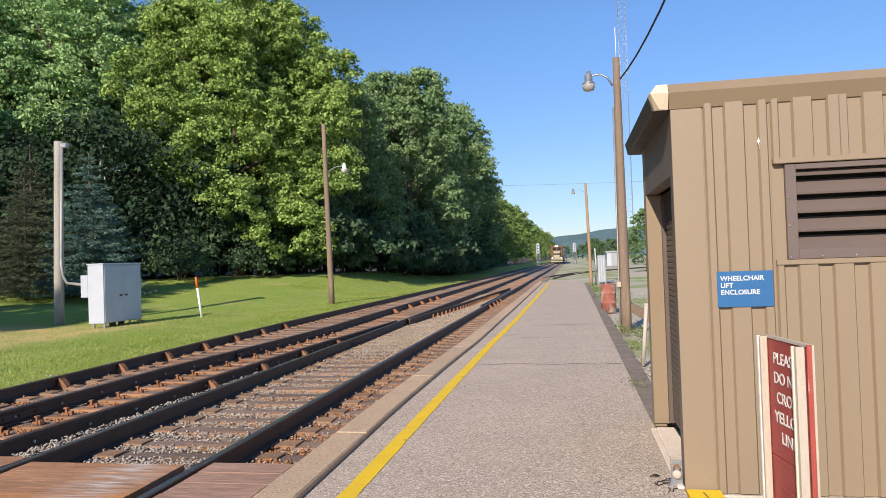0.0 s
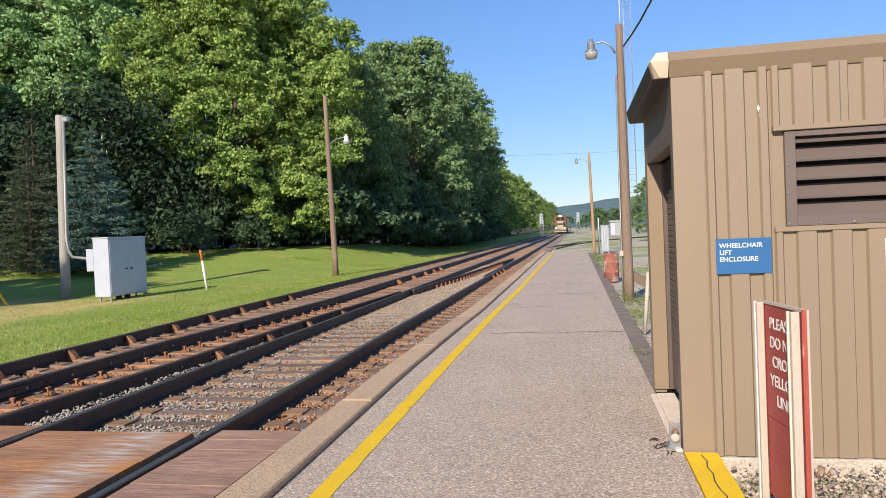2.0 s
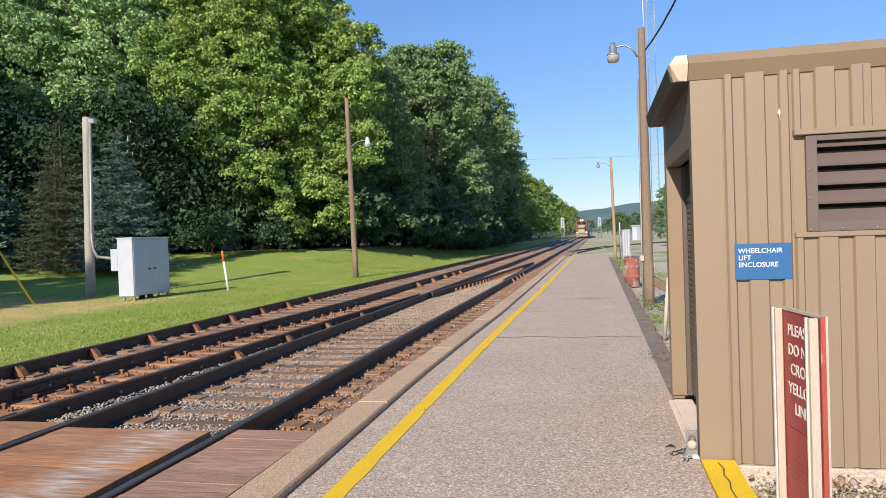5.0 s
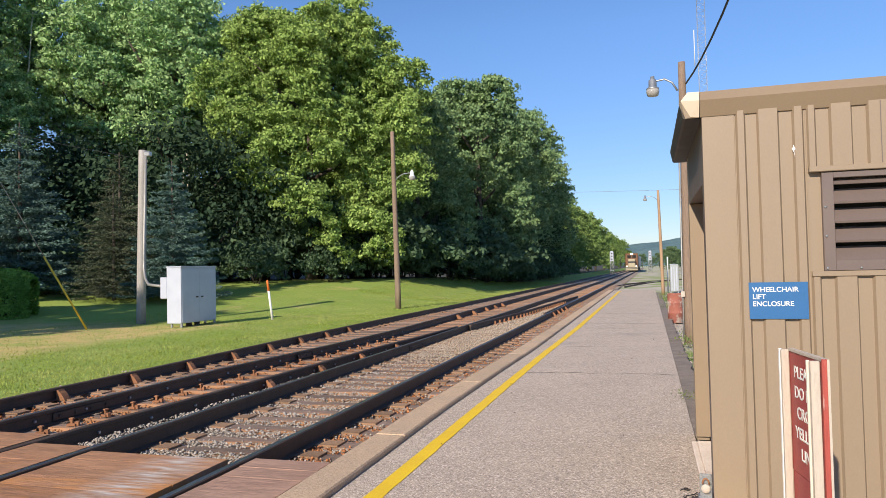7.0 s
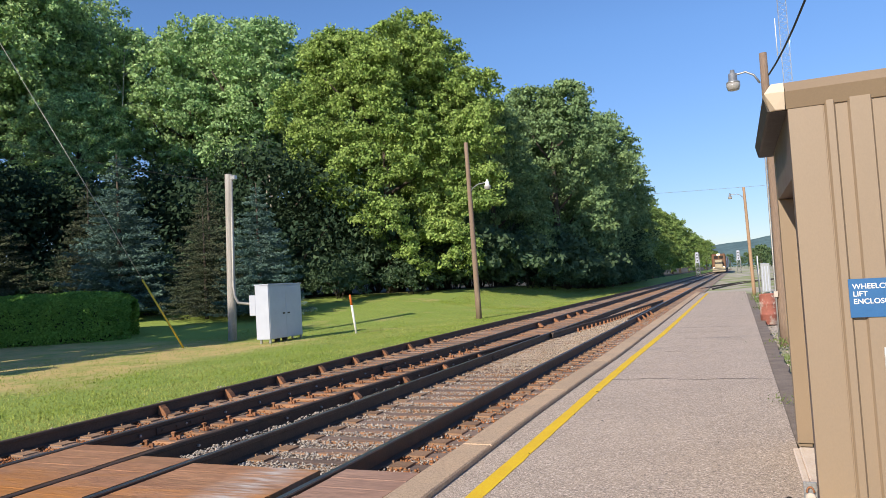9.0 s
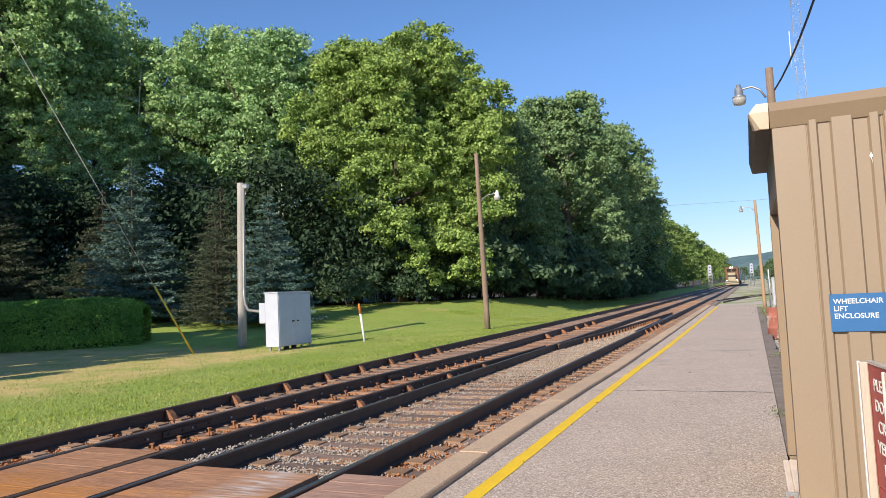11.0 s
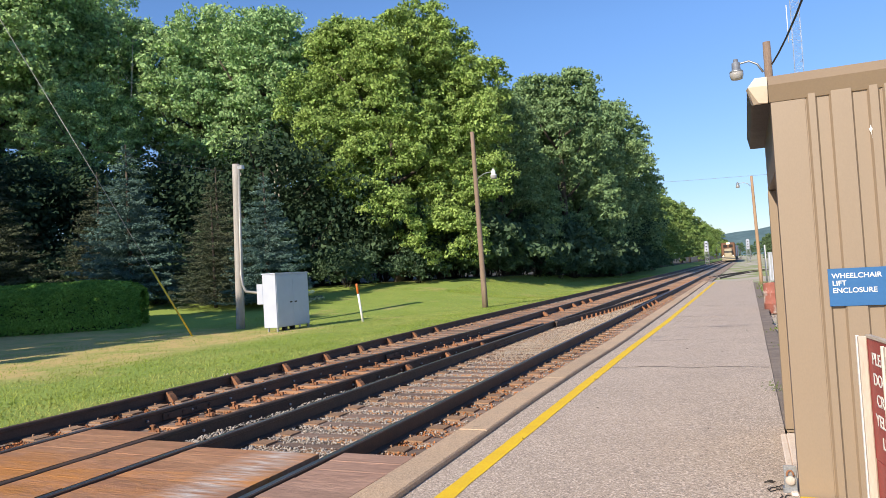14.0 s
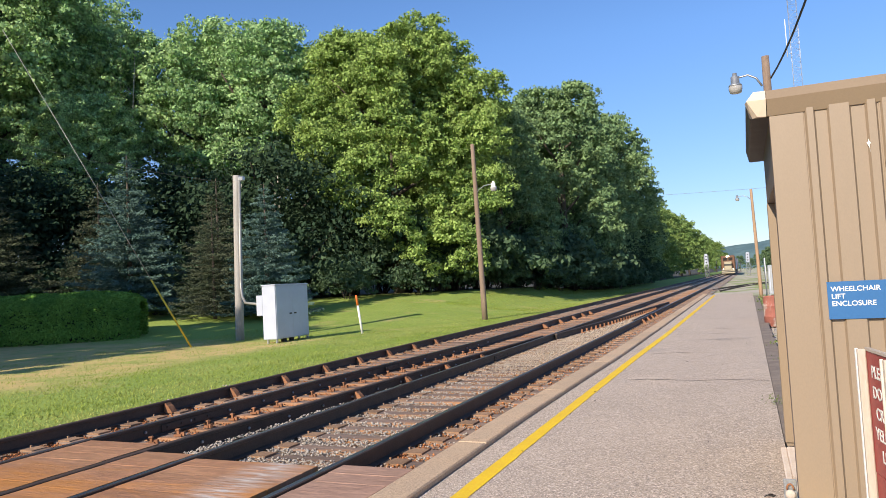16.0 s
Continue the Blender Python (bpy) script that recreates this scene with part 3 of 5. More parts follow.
# ---- tracks ----
RAIL_TOP = 0.05
TIE_Y = [4.5 + 0.47 * k + 0.03 * math.sin(k * 2.3) for k in range(125)]
R_LINES = {
    "near_a": along([(-8, -2.32), (40, -2.31), (420, -2.33)]),
    "near_b": along([(-8, -3.88), (8, -3.89), (20, -3.85), (40, -3.83), (420, -3.85)]),
    "far_a": along([(-8, -4.66), (5, -4.62), (7, -4.50), (10, -4.40), (12.2, -4.32), (14, -4.18), (17.5, -3.98)]),
    "far_b": along([(-8, -5.76), (5, -5.76), (9, -5.73), (12, -5.52), (15.5, -5.36), (22, -5.42), (44, -5.45), (90, -5.3), (420, -5.2)]),
    "far_c": along([(-8, -6.95), (5, -6.95), (9, -7.0), (13, -7.12), (20, -7.2), (33, -7.1), (60, -6.9), (90, -6.8), (420, -6.7)]),
    "closure": along([(17.5, -3.77), (19.6, -3.63), (22.7, -3.34), (26.3, -3.16), (31.9, -2.86), (36, -2.60)]),
    "point": along([(22.2, -2.44), (34, -2.40)]),
}
PROFILE = [(-0.07, -0.17), (-0.07, -0.16), (-0.012, -0.145), (-0.012, -0.045), (-0.037, -0.035), (-0.037, -0.006), (-0.026, 0.0), (0.026, 0.0), (0.037, -0.006), (0.037, -0.035), (0.012, -0.045), (0.012, -0.145), (0.07, -0.16), (0.07, -0.17)]


def rail(name, fn, y0, y1, parent, shiny):
    ys = list(np.arange(y0, min(45, y1) + 0.01, 1.0)) + list(np.arange(50, y1, 8.0)) if y1 > 45 else list(np.arange(y0, y1 + 0.01, 1.0))
    r = part("rail", sweep(bmesh.new(), PROFILE, [(fn(y), y, RAIL_TOP) for y in ys]), M_RAIL, parent)
    r.data.materials.append(M_RAILTOP if shiny else M_RAIL)
    if shiny:
        for p in r.data.polygons:
            if p.normal.z > 0.9 and abs(p.center.z - RAIL_TOP) < 0.002:
                p.material_index = 1
    return r


track_near = thing("railway_track", pose(0, 0, 0), "railway track with dark rails on weathered wooden ties", "railway track", kind="structure")
track_far = thing("railway_track", pose(0, 0, 0), "second railway track with rusty rails and guard rail", "railway track", kind="structure")
for key, shiny in (("near_a", True), ("near_b", True)):
    rail(key, R_LINES[key], -8, 420, track_near, shiny)
rail("far_a", R_LINES["far_a"], -8, 17.5, track_far, False)
rail("closure", R_LINES["closure"], 17.5, 36, track_near, False)
rail("point", R_LINES["point"], 22.2, 34, track_near, False)
rail("far_b", R_LINES["far_b"], -8, 420, track_far, True)
rail("far_c", R_LINES["far_c"], -8, 420, track_far, False)


def shared(name, me, m, parent):
    ob = new(name, me)
    ob.parent = parent
    ob.matrix_basis = m
    return ob


def mesh_of(name, bm, material):
    me = bpy.data.meshes.new(name)
    bm.to_mesh(me)
    bm.free()
    me.materials.append(material)
    return me


def ties():
    rnd = random.Random(2)
    near = [mesh_of("tie", boxes((-1.32, -0.115, -0.17, 1.32, 0.115, 0.0), bevel=0.012), M_TIE) for _ in range(3)]
    for i, me in enumerate(near):
        for v in me.vertices:
            v.co += Vector(noise.noise_vector(v.co * 2.5 + Vector((i * 7, 0, 0)))) * 0.012
    far = mesh_of("tie", boxes((-1.55, -0.115, -0.17, 1.55, 0.115, 0.0), bevel=0.012), M_TIE)
    plate = mesh_of("tie_plate", boxes((-0.19, -0.10, 0.0, 0.30, 0.10, 0.018), (-0.11, -0.05, 0.018, -0.09, -0.03, 0.04), (0.09, 0.03, 0.018, 0.11, 0.05, 0.04)), M_PLATE)
    clip = mesh_of("rail_clip", boxes((-0.045, -0.04, 0.0, 0.05, 0.04, 0.02), (-0.014, -0.014, 0.02, 0.012, 0.014, 0.055), (-0.026, -0.024, 0.055, 0.022, 0.024, 0.068), (0.04, -0.022, 0.0, 0.085, 0.022, 0.035)), M_RUST)
    for y in TIE_Y:
        c = (R_LINES["near_a"](y) + R_LINES["near_b"](y)) / 2 + 0.12
        shared("tie", rnd.choice(near), pose(c + rnd.uniform(-0.05, 0.05), y, -0.125 + rnd.uniform(-0.008, 0.008), 0, 0, rnd.uniform(-1, 1)), track_near)
        if y < 32:
            for key in ("near_a", "near_b"):
                shared("tie_plate", plate, pose(R_LINES[key](y), y, -0.127), track_near)
        c = (R_LINES["far_a"](y) + R_LINES["far_c"](y)) / 2 + 0.1
        shared("tie", far, pose(c + rnd.uniform(-0.05, 0.05), y + 0.2, -0.125 + rnd.uniform(-0.008, 0.008), 0, 0, rnd.uniform(-1, 1)), track_far)
        if y < 26:
            if y < 15:
                shared("rail_clip", clip, pose(R_LINES["far_b"](y) + 0.33, y + 0.2, -0.12, 0, 0, rnd.uniform(-25, 25)) @ Matrix.Diagonal((0.95, 0.95, 1.3, 1)), track_far)
            shared("tie_plate", plate, pose(R_LINES["far_c"](y), y + 0.2, -0.127), track_far)


def brace_mesh():
    bm = bmesh.new()
    prof = [(0.015, -0.12), (0.17, -0.12), (0.15, -0.085), (0.10, -0.02), (0.07, 0.0), (0.055, 0.028), (0.03, 0.02), (0.02, -0.03)]
    a = [bm.verts.new((x, -0.05, z)) for x, z in prof]
    b = [bm.verts.new((x, 0.05, z)) for x, z in prof]
    bm.faces.new(a)
    bm.faces.new(b[::-1])
    for i in range(len(prof)):
        j = (i + 1) % len(prof)
        bm.faces.new((a[i], b[i], b[j], a[j]))
    bmesh.ops.recalc_face_normals(bm, faces=bm.faces)
    return mesh_of("rail_brace", bm, M_RUST)


def braces():
    me = brace_mesh()
    for i in range(8):
        y = 6.94 + 1.44 * i
        shared("rail_brace", me, pose(R_LINES["far_c"](y) + 0.02, y, 0.0), track_far)
    for y in (8.14, 9.69, 11.26, 12.93):
        shared("rail_brace", me, pose(R_LINES["far_a"](y) + 0.02, y, 0.0), track_far)
    for y in (22.0, 24.2, 26.3, 28.0, 29.5):
        shared("rail_brace", me, pose(R_LINES["far_b"](y) + 0.03, y, 0.0) @ Matrix.Diagonal((1.3, 1.5, 1.0, 1)), track_far)
    clamp = mesh_of("rail_clip", boxes((-0.02, -0.04, -0.12, 0.11, 0.04, -0.09), (0.0, -0.035, -0.09, 0.05, 0.035, -0.01), bevel=0.004), M_RUST)
    for i in range(26):
        y = 19.6 + 0.47 * i
        shared("rail_clip", clamp, pose(R_LINES["closure"](y) + 0.08, y, 0.0), track_near)
    bolt = mesh_of("rail_bolt", boxes((0.0, -0.014, -0.014, 0.028, 0.014, 0.014), bevel=0.004), M_STEEL)
    for key, y0, k in (("far_a", 5.1, 14), ("far_b", 5.4, 16)):
        for i in range(k):
            y = y0 + 0.74 * i
            shared("rail_bolt", bolt, pose(R_LINES[key](y) + 0.012, y, -0.045, i * 37, 0, 0), track_far)
    joint = mesh_of("joint_bar", boxes((0.013, -0.45, -0.09, 0.028, 0.45, -0.005), (0.028, -0.38, -0.06, 0.046, -0.34, -0.03), (0.028, -0.14, -0.06, 0.046, -0.10, -0.03), (0.028, 0.10, -0.06, 0.046, 0.14, -0.03), (0.028, 0.34, -0.06, 0.046, 0.38, -0.03), bevel=0.003), M_RAIL)
    for key, y in (("far_b", 6.1), ("far_b", 11.6), ("near_b", 13.2)):
        shared("joint_bar", joint, pose(R_LINES[key](y), y, 0.0), track_far if key != "near_b" else track_near)
    for y in (23.0, 24.2, 25.3, 26.5):
        shared("rail_brace", me, pose(R_LINES["near_a"](y) + 0.02, y, 0.0), track_near)


def crossing():
    rnd = random.Random(5)
    walkway = thing("board_crossing", pose(0, 0, 0), "worn reddish timber boards laid between the rails", "crossing", kind="structure")
    for x0, x1, end in ((R_LINES["near_a"](3) + 0.075, -1.56, 4.22), (R_LINES["near_b"](3) + 0.09, R_LINES["near_a"](3) - 0.12, 4.15), (R_LINES["far_a"](3) + 0.06, R_LINES["near_b"](3) - 0.06, 4.3), (R_LINES["far_b"](3) + 0.07, R_LINES["far_a"](3) - 0.07, 4.6)):
        y = end
        while y > -4:
            w = 0.235 + rnd.uniform(-0.01, 0.01)
            bm = boxes((x0 + rnd.uniform(0, 0.012), y - w + 0.0015, -0.08, x1 - rnd.uniform(0, 0.012), y, RAIL_TOP - 0.006 + rnd.uniform(-0.0025, 0.0025)))
            part("plank", bm, M_PLANKSIDE if x1 > -2 else M_PLANK, walkway)
            y -= w


crossing()
ballast_bed = raw("ballast_bed", [(-7.75, -8, -0.165), (-1.3, -8, -0.165), (-1.3, 420, -0.165), (-7.75, 420, -0.165)], [(0, 1, 2, 3)], M_BED)
tagged(ballast_bed, "rust-stained stone ballast under the tracks", "ballast", kind="structure")


def stone_array(pts, sizes, rng):
    """Irregular eight-sided stones at points."""
    n = len(pts)
    d = np.array([(1, 0, 0), (-1, 0, 0), (0, 1, 0), (0, -1, 0), (0, 0, 1), (0, 0, -1)], float)
    v = d[None] * sizes[:, None, None] * rng.uniform(0.55, 1.25, (n, 6, 1)) + rng.normal(0, 0.18, (n, 6, 3)) * sizes[:, None, None]
    a = rng.uniform(0, 2 * np.pi, n)
    c, s = np.cos(a), np.sin(a)
    x, y = v[..., 0] * c[:, None] - v[..., 1] * s[:, None], v[..., 0] * s[:, None] + v[..., 1] * c[:, None]
    v[..., 0], v[..., 1], v[..., 2] = x, y, v[..., 2] * 0.75
    v += pts[:, None]
    f = np.array([(0, 2, 4), (2, 1, 4), (1, 3, 4), (3, 0, 4), (2, 0, 5), (1, 2, 5), (3, 1, 5), (0, 3, 5)])
    faces = (np.arange(n)[:, None, None] * 6 + f[None]).reshape(-1, 3)
    return v.reshape(-1, 3), faces


def stones(name, pts, sizes, seed, material, label):
    rng = np.random.default_rng(seed)
    v, f = stone_array(pts, sizes, rng)
    me = bpy.data.meshes.new(name)
    me.vertices.add(len(v))
    me.vertices.foreach_set("co", v.astype(np.float32).ravel())
    me.loops.add(f.size)
    me.loops.foreach_set("vertex_index", f.astype(np.int32).ravel())
    me.polygons.add(len(f))
    me.polygons.foreach_set("loop_start", np.arange(0, f.size, 3, dtype=np.int32))
    me.materials.append(material)
    me.update(calc_edges=True)
    return tagged(new(name, me), label, "stones", kind="stuff")


def scatter_ballast():
    rng = np.random.default_rng(3)
    n = 76000
    y = 4.0 + 26 * rng.uniform(0, 1, n) ** 1.8
    x = rng.uniform(-7.6, -1.58, n)
    keep = np.ones(n, bool)
    grid = np.linspace(-8, 60, 200)
    main = ("near_a", "near_b", "far_a", "far_b", "far_c")
    line_x = {k: np.interp(y, grid, [R_LINES[k](v) for v in grid]) for k in main}
    for key in main:
        keep &= abs(x - line_x[key]) > 0.085
    tie = np.min(abs(y[:, None] - np.array(TIE_Y)[None]), 1)
    near = x > line_x["near_b"]
    gap = (x < line_x["near_b"]) & (x > line_x["far_a"])
    keep &= np.where(near, tie > 0.108 + rng.uniform(-0.06, 0.02, n), np.where(gap, True, rng.uniform(0, 1, n) < 0.7))
    z = np.where(near, -0.127, np.where(gap, -0.085, -0.145)) + rng.uniform(-0.02, 0.015, n)
    pts, grey = np.stack([x, y, z], 1), (near & ((x < line_x["near_a"]) | (rng.uniform(0, 1, n) < 0.35))) | gap
    a, b = pts[keep & grey], pts[keep & ~grey]
    stones("ballast_stones", a, rng.uniform(0.009, 0.021, len(a)), 4, M_STONE, "loose pale grey ballast stones between the ties")
    stones("ballast_stones", b, rng.uniform(0.008, 0.021, len(b)), 8, M_RUSTSTONE, "rust-coated ballast beside and between the rails")
    n = 15000
    x, y = rng.uniform(-3.78, -2.40, n), 10.5 + 22 * rng.uniform(0, 1, n) ** 1.15
    ok = rng.uniform(0, 1, n) < np.clip((y - 10.5) / 3, 0, 1)
    x, y = x[ok], y[ok]
    stones("ballast_stones", np.stack([x, y, rng.uniform(-0.125, -0.108, len(x))], 1), rng.uniform(0.013, 0.025, len(x)), 9, M_TANSTONE, "dense tan ballast stones covering the ties")
    n = 3600
    x, y = -7.60 - np.abs(rng.normal(0, 0.26, n)), 2 + 38 * rng.uniform(0, 1, n) ** 1.3
    stones("ballast_stones", np.stack([x, y, np.full(n, -0.185)], 1), rng.uniform(0.012, 0.032, n), 5, M_STONE, "grey ballast stones along the lawn's edge")
    n = 15000
    x, y = 1.46 + 3.4 * rng.uniform(0, 1, n) ** 1.6 + np.abs(rng.normal(0, 0.3, n)), 3.94 - 3.6 * rng.uniform(0, 1, n) ** 1.7 - np.abs(rng.normal(0, 0.6, n))
    stones("gravel", np.stack([x, y, rng.uniform(-0.16, -0.13, n) + 0.09 * np.exp((y - 3.94) / 0.25)], 1), rng.choice([0.010, 0.016, 0.028, 0.05], n, p=[0.54, 0.33, 0.12, 0.01]), 6, M_RUBBLE, "coarse gravel and rocks beside the shed")
    n = 5000
    x, y = rng.uniform(1.5, 4.5, n), 6 + 26 * rng.uniform(0, 1, n) ** 1.4
    stones("gravel", np.stack([x, y, rng.uniform(-0.165, -0.135, n)], 1), rng.uniform(0.012, 0.03, n), 7, M_STONE, "loose grey gravel beside the platform kerb")


scatter_ballast()

# ---- lift enclosure shed ----
SX, SY, SX1, SY1, WALL_TOP = 1.25, 4.0, 5.2, 5.95, 2.53


def ribs_on_front(shed):
    """Raised ribs of the sheet cladding, each a folded strip, with gaps for the louver and the sign."""
    ribs = [(1.446, 1.508), (1.572, 1.705), (1.778, 1.846), (1.858, 1.916)]
    x = 1.988
    while x < 5.1:
        ribs.append((x, x + 0.132))
        x += 0.2076
    for x0, x1 in ribs:
        for z0, z1 in ((-0.022, WALL_TOP),) if x1 < 1.86 else ((-0.022, 1.455), (2.135, WALL_TOP)):
            bm = bmesh.new()
            prof = [(x0, 0.0), (x0 + 0.012, -0.022), (x1 - 0.012, -0.022), (x1, 0.0)]
            lo = [bm.verts.new((px, SY + py, z0)) for px, py in prof]
            hi = [bm.verts.new((px, SY + py, z1)) for px, py in prof]
            for i in range(3):
                bm.faces.new((lo[i], lo[i + 1], hi[i + 1], hi[i]))
            bm.faces.new(lo[::-1])
            bm.faces.new(hi)
            part("rib", bm, M_TAN, shed)


def build_shed():
    shed = thing("lift_enclosure_shed", pose(0, 0, 0), "tan ribbed steel shed with louvred vent and roll door", "shed")
    door_y0, door_y1, door_z, deep = 4.12, 5.72, 2.08, 0.16
    part("front_wall", boxes((SX + 0.0, SY, -0.025, 1.995, SY + 0.09, WALL_TOP), (1.995, SY, -0.025, 2.56, SY + 0.09, 1.55), (1.995, SY, 2.075, 2.56, SY + 0.09, WALL_TOP), (2.56, SY, -0.025, SX1, SY + 0.09, WALL_TOP)), M_TAN, shed)
    for y0, y1 in ((SY + 0.092, door_y0), (door_y1, SY1)):
        part("side_wall", boxes((SX, y0, 0.0, SX + 0.10, y1, WALL_TOP)), M_TAN, shed)
    # louvre brown instead of wall tan: the side's shade as colour
    part("door_header", boxes((SX - 0.003, door_y0, door_z, SX + 0.10, door_y1, WALL_TOP)), M_LOUVER, shed, "panel over the door, shaded side in its colour")
    part("back_wall", boxes((SX + 0.102, SY1 - 0.09, 0.0, SX1, SY1, WALL_TOP), (SX1 - 0.09, SY + 0.092, 0.0, SX1, SY1 - 0.092, WALL_TOP)), M_TAN, shed)
    part("corner_trim", boxes((SX - 0.006, SY - 0.006, -0.022, SX + 0.19, SY - 0.001, WALL_TOP), bevel=0.0015), M_TAN, shed)
    part("corner_trim", boxes((SX - 0.007, SY + 0.001, 0.0, SX - 0.001, SY + 0.118, WALL_TOP), bevel=0.0015), M_LOUVER, shed, "door trim, shaded side in its colour")
    ribs_on_front(shed)
    door = part("roll_door", boxes((SX + deep, door_y0, 0.06, SX + deep + 0.03, door_y1, door_z)), M_DOOR, shed, "dark brown closed roll door")
    z = 0.08
    while z < 1.80:
        part("door_slat", boxes((SX + deep - 0.014, door_y0 + 0.05, z, SX + deep, door_y1 - 0.07, z + 0.041), bevel=0.006), M_DOOR, door)
        z += 0.048
    # black panel in place of the shade at the top of the door recess
    part("door_hood", boxes((SX + deep - 0.02, door_y0 + 0.002, 1.83, SX + deep - 0.001, door_y1 - 0.022, door_z - 0.002)), M_DARK, shed, "black panel for the shade above the rolled slats")
    part("door_track", boxes((SX + deep - 0.045, door_y1 - 0.09, 0.05, SX + deep - 0.002, door_y1 - 0.024, door_z - 0.006)), M_DOOR, shed, "dark door guide rail")
    part("jamb", boxes((SX - 0.008, door_y1 - 0.02, 0.03, SX + deep - 0.012, door_y1 + 0.1, door_z - 0.004), bevel=0.003), M_TRIM, shed, "tan door jamb")
    part("sill", boxes((SX - 0.055, 3.985, -0.12, SX - 0.009, 5.60, 0.016), (SX - 0.009, door_y0, -0.12, SX + 0.15, 5.60, 0.022), bevel=0.008), M_SILL, shed, "pale concrete door sill")
    part("foundation", boxes((SX + 0.005, SY - 0.035, -0.30, SX1, SY + 0.08, -0.03), bevel=0.008), M_CONCRETE, shed, "pale concrete footing")
    # roof: fascia box round the edge, sloped top and a cap at the corner
    bm = bmesh.new()
    prof = [(-0.005, 2.503), (-0.012, 2.505), (-0.060, 2.605), (-0.004, 2.672), (0.25, 2.685), (0.25, 2.54), (0.0, 2.505)]
    a = [bm.verts.new((SX - 0.016, SY + py, pz)) for py, pz in prof]
    b = [bm.verts.new((SX1 + 0.1, SY + py, pz)) for py, pz in prof]
    for i in range(len(prof)):
        j = (i + 1) % len(prof)
        bm.faces.new((a[i], b[i], b[j], a[j]))
    bm.faces.new(a)
    bm.faces.new(b[::-1])
    bmesh.ops.recalc_face_normals(bm, faces=bm.faces)
    part("front_fascia", bm, M_TRIM, shed, "tan sheet-metal fascia")
    bm = bmesh.new()
    prof = [(-0.105, 2.505), (-0.12, 2.512), (-0.14, 2.61), (-0.09, 2.672), (0.20, 2.675), (0.20, 2.54), (0.0, 2.505)]
    a = [bm.verts.new((SX + px, SY + 0.034, pz)) for px, pz in prof]
    b = [bm.verts.new((SX + px, SY1 + 0.15, pz)) for px, pz in prof]
    for i in range(len(prof)):
        j = (i + 1) % len(prof)
        bm.faces.new((a[i], b[i], b[j], a[j]))
    bm.faces.new(a)
    bm.faces.new(b[::-1])
    bmesh.ops.recalc_face_normals(bm, faces=bm.faces)
    # darker than the front fascia, as this side's shade is coloured in
    part("side_fascia", bm, M_SHADEBROWN, shed, "side fascia, its shade in the dark colour")
    bm = bmesh.new()
    ring = [[bm.verts.new(c) for c in row] for row in (
        ((SX - 0.022, SY - 0.015, 2.503), (SX - 0.075, SY - 0.015, 2.508), (SX - 0.105, SY + 0.03, 2.508)),
        ((SX - 0.020, SY - 0.063, 2.605), (SX - 0.135, SY - 0.050, 2.61), (SX - 0.145, SY + 0.03, 2.61)),
        ((SX - 0.018, SY - 0.002, 2.675), (SX - 0.09, SY - 0.002, 2.675), (SX - 0.093, SY + 0.03, 2.675)))]
    for c in ((SX - 0.022, SY + 0.03, 2.508), (SX - 0.018, SY + 0.03, 2.675)):
        bm.verts.new(c)
    bmesh.ops.convex_hull(bm, input=bm.verts)
    part("corner_cap", bm, M_CORNER, shed, "cream metal roof corner cap")
    part("roof", boxes((SX + 0.2, SY + 0.25, 2.6, SX1 + 0.1, SY1 + 0.15, 2.68)), M_TRIM, shed)
    # louvre
    louver = part("louver_frame", boxes((1.93, SY - 0.034, 1.485, 1.995, SY + 0.05, 2.095), (2.56, SY - 0.034, 1.485, 2.62, SY + 0.05, 2.095), (1.995, SY - 0.034, 1.485, 2.56, SY + 0.05, 1.55), (1.995, SY - 0.034, 2.06, 2.56, SY + 0.05, 2.095), bevel=0.002), M_LOUVER, shed, "brown steel louvre frame")
    for i in range(5):
        zt = 2.118 - 0.1203 * i
        bm = bmesh.new()
        prof = [(-0.012, zt - 0.098), (-0.015, zt - 0.085), (0.06, min(zt, 2.09)), (0.075, min(zt, 2.09)), (0.075, min(zt, 2.09) - 0.012), (-0.004, zt - 0.1)]
        a = [bm.verts.new((1.996, SY + py, pz)) for py, pz in prof]
        b = [bm.verts.new((2.559, SY + py, pz)) for py, pz in prof]
        for k in range(6):
            j = (k + 1) % 6
            bm.faces.new((a[k], b[k], b[j], a[j]))
        bm.faces.new(a)
        bm.faces.new(b[::-1])
        bmesh.ops.recalc_face_normals(bm, faces=bm.faces)
        part("louver_blade", bm, M_LOUVER, louver)
    part("louver_back", boxes((1.99, SY + 0.095, 1.5, 2.57, SY + 0.105, 2.1)), M_DARK, louver, "black sheet as the unlit inside of the vent")
    for x, z in ((1.945, 1.50), (1.945, 1.70), (1.945, 1.88), (2.13, 1.50), (2.33, 1.50), (2.59, 1.50)):
        bm = bmesh.new()
        bmesh.ops.create_uvsphere(bm, u_segments=8, v_segments=5, radius=0.008, matrix=Matrix.Translation((x, SY - 0.035, z)))
        part("bolt", bm, M_STEEL, louver)
    part("drip_cap", boxes((1.86, SY - 0.05, 2.10, 5.1, SY - 0.001, 2.135), bevel=0.004), M_TAN, shed)
    part("base_trim", boxes((1.86, SY - 0.03, 1.45, 5.1, SY - 0.001, 1.484), bevel=0.003), M_TAN, shed)
    part("cladding_seam", boxes((2.268, SY - 0.0245, 2.14, 2.273, SY - 0.0225, WALL_TOP - 0.01)), M_LOUVER, shed, "dark seam between sheets")
    part("cladding_seam", boxes((1.853, SY - 0.004, 1.46, 1.862, SY, WALL_TOP)), M_TRIM, shed)
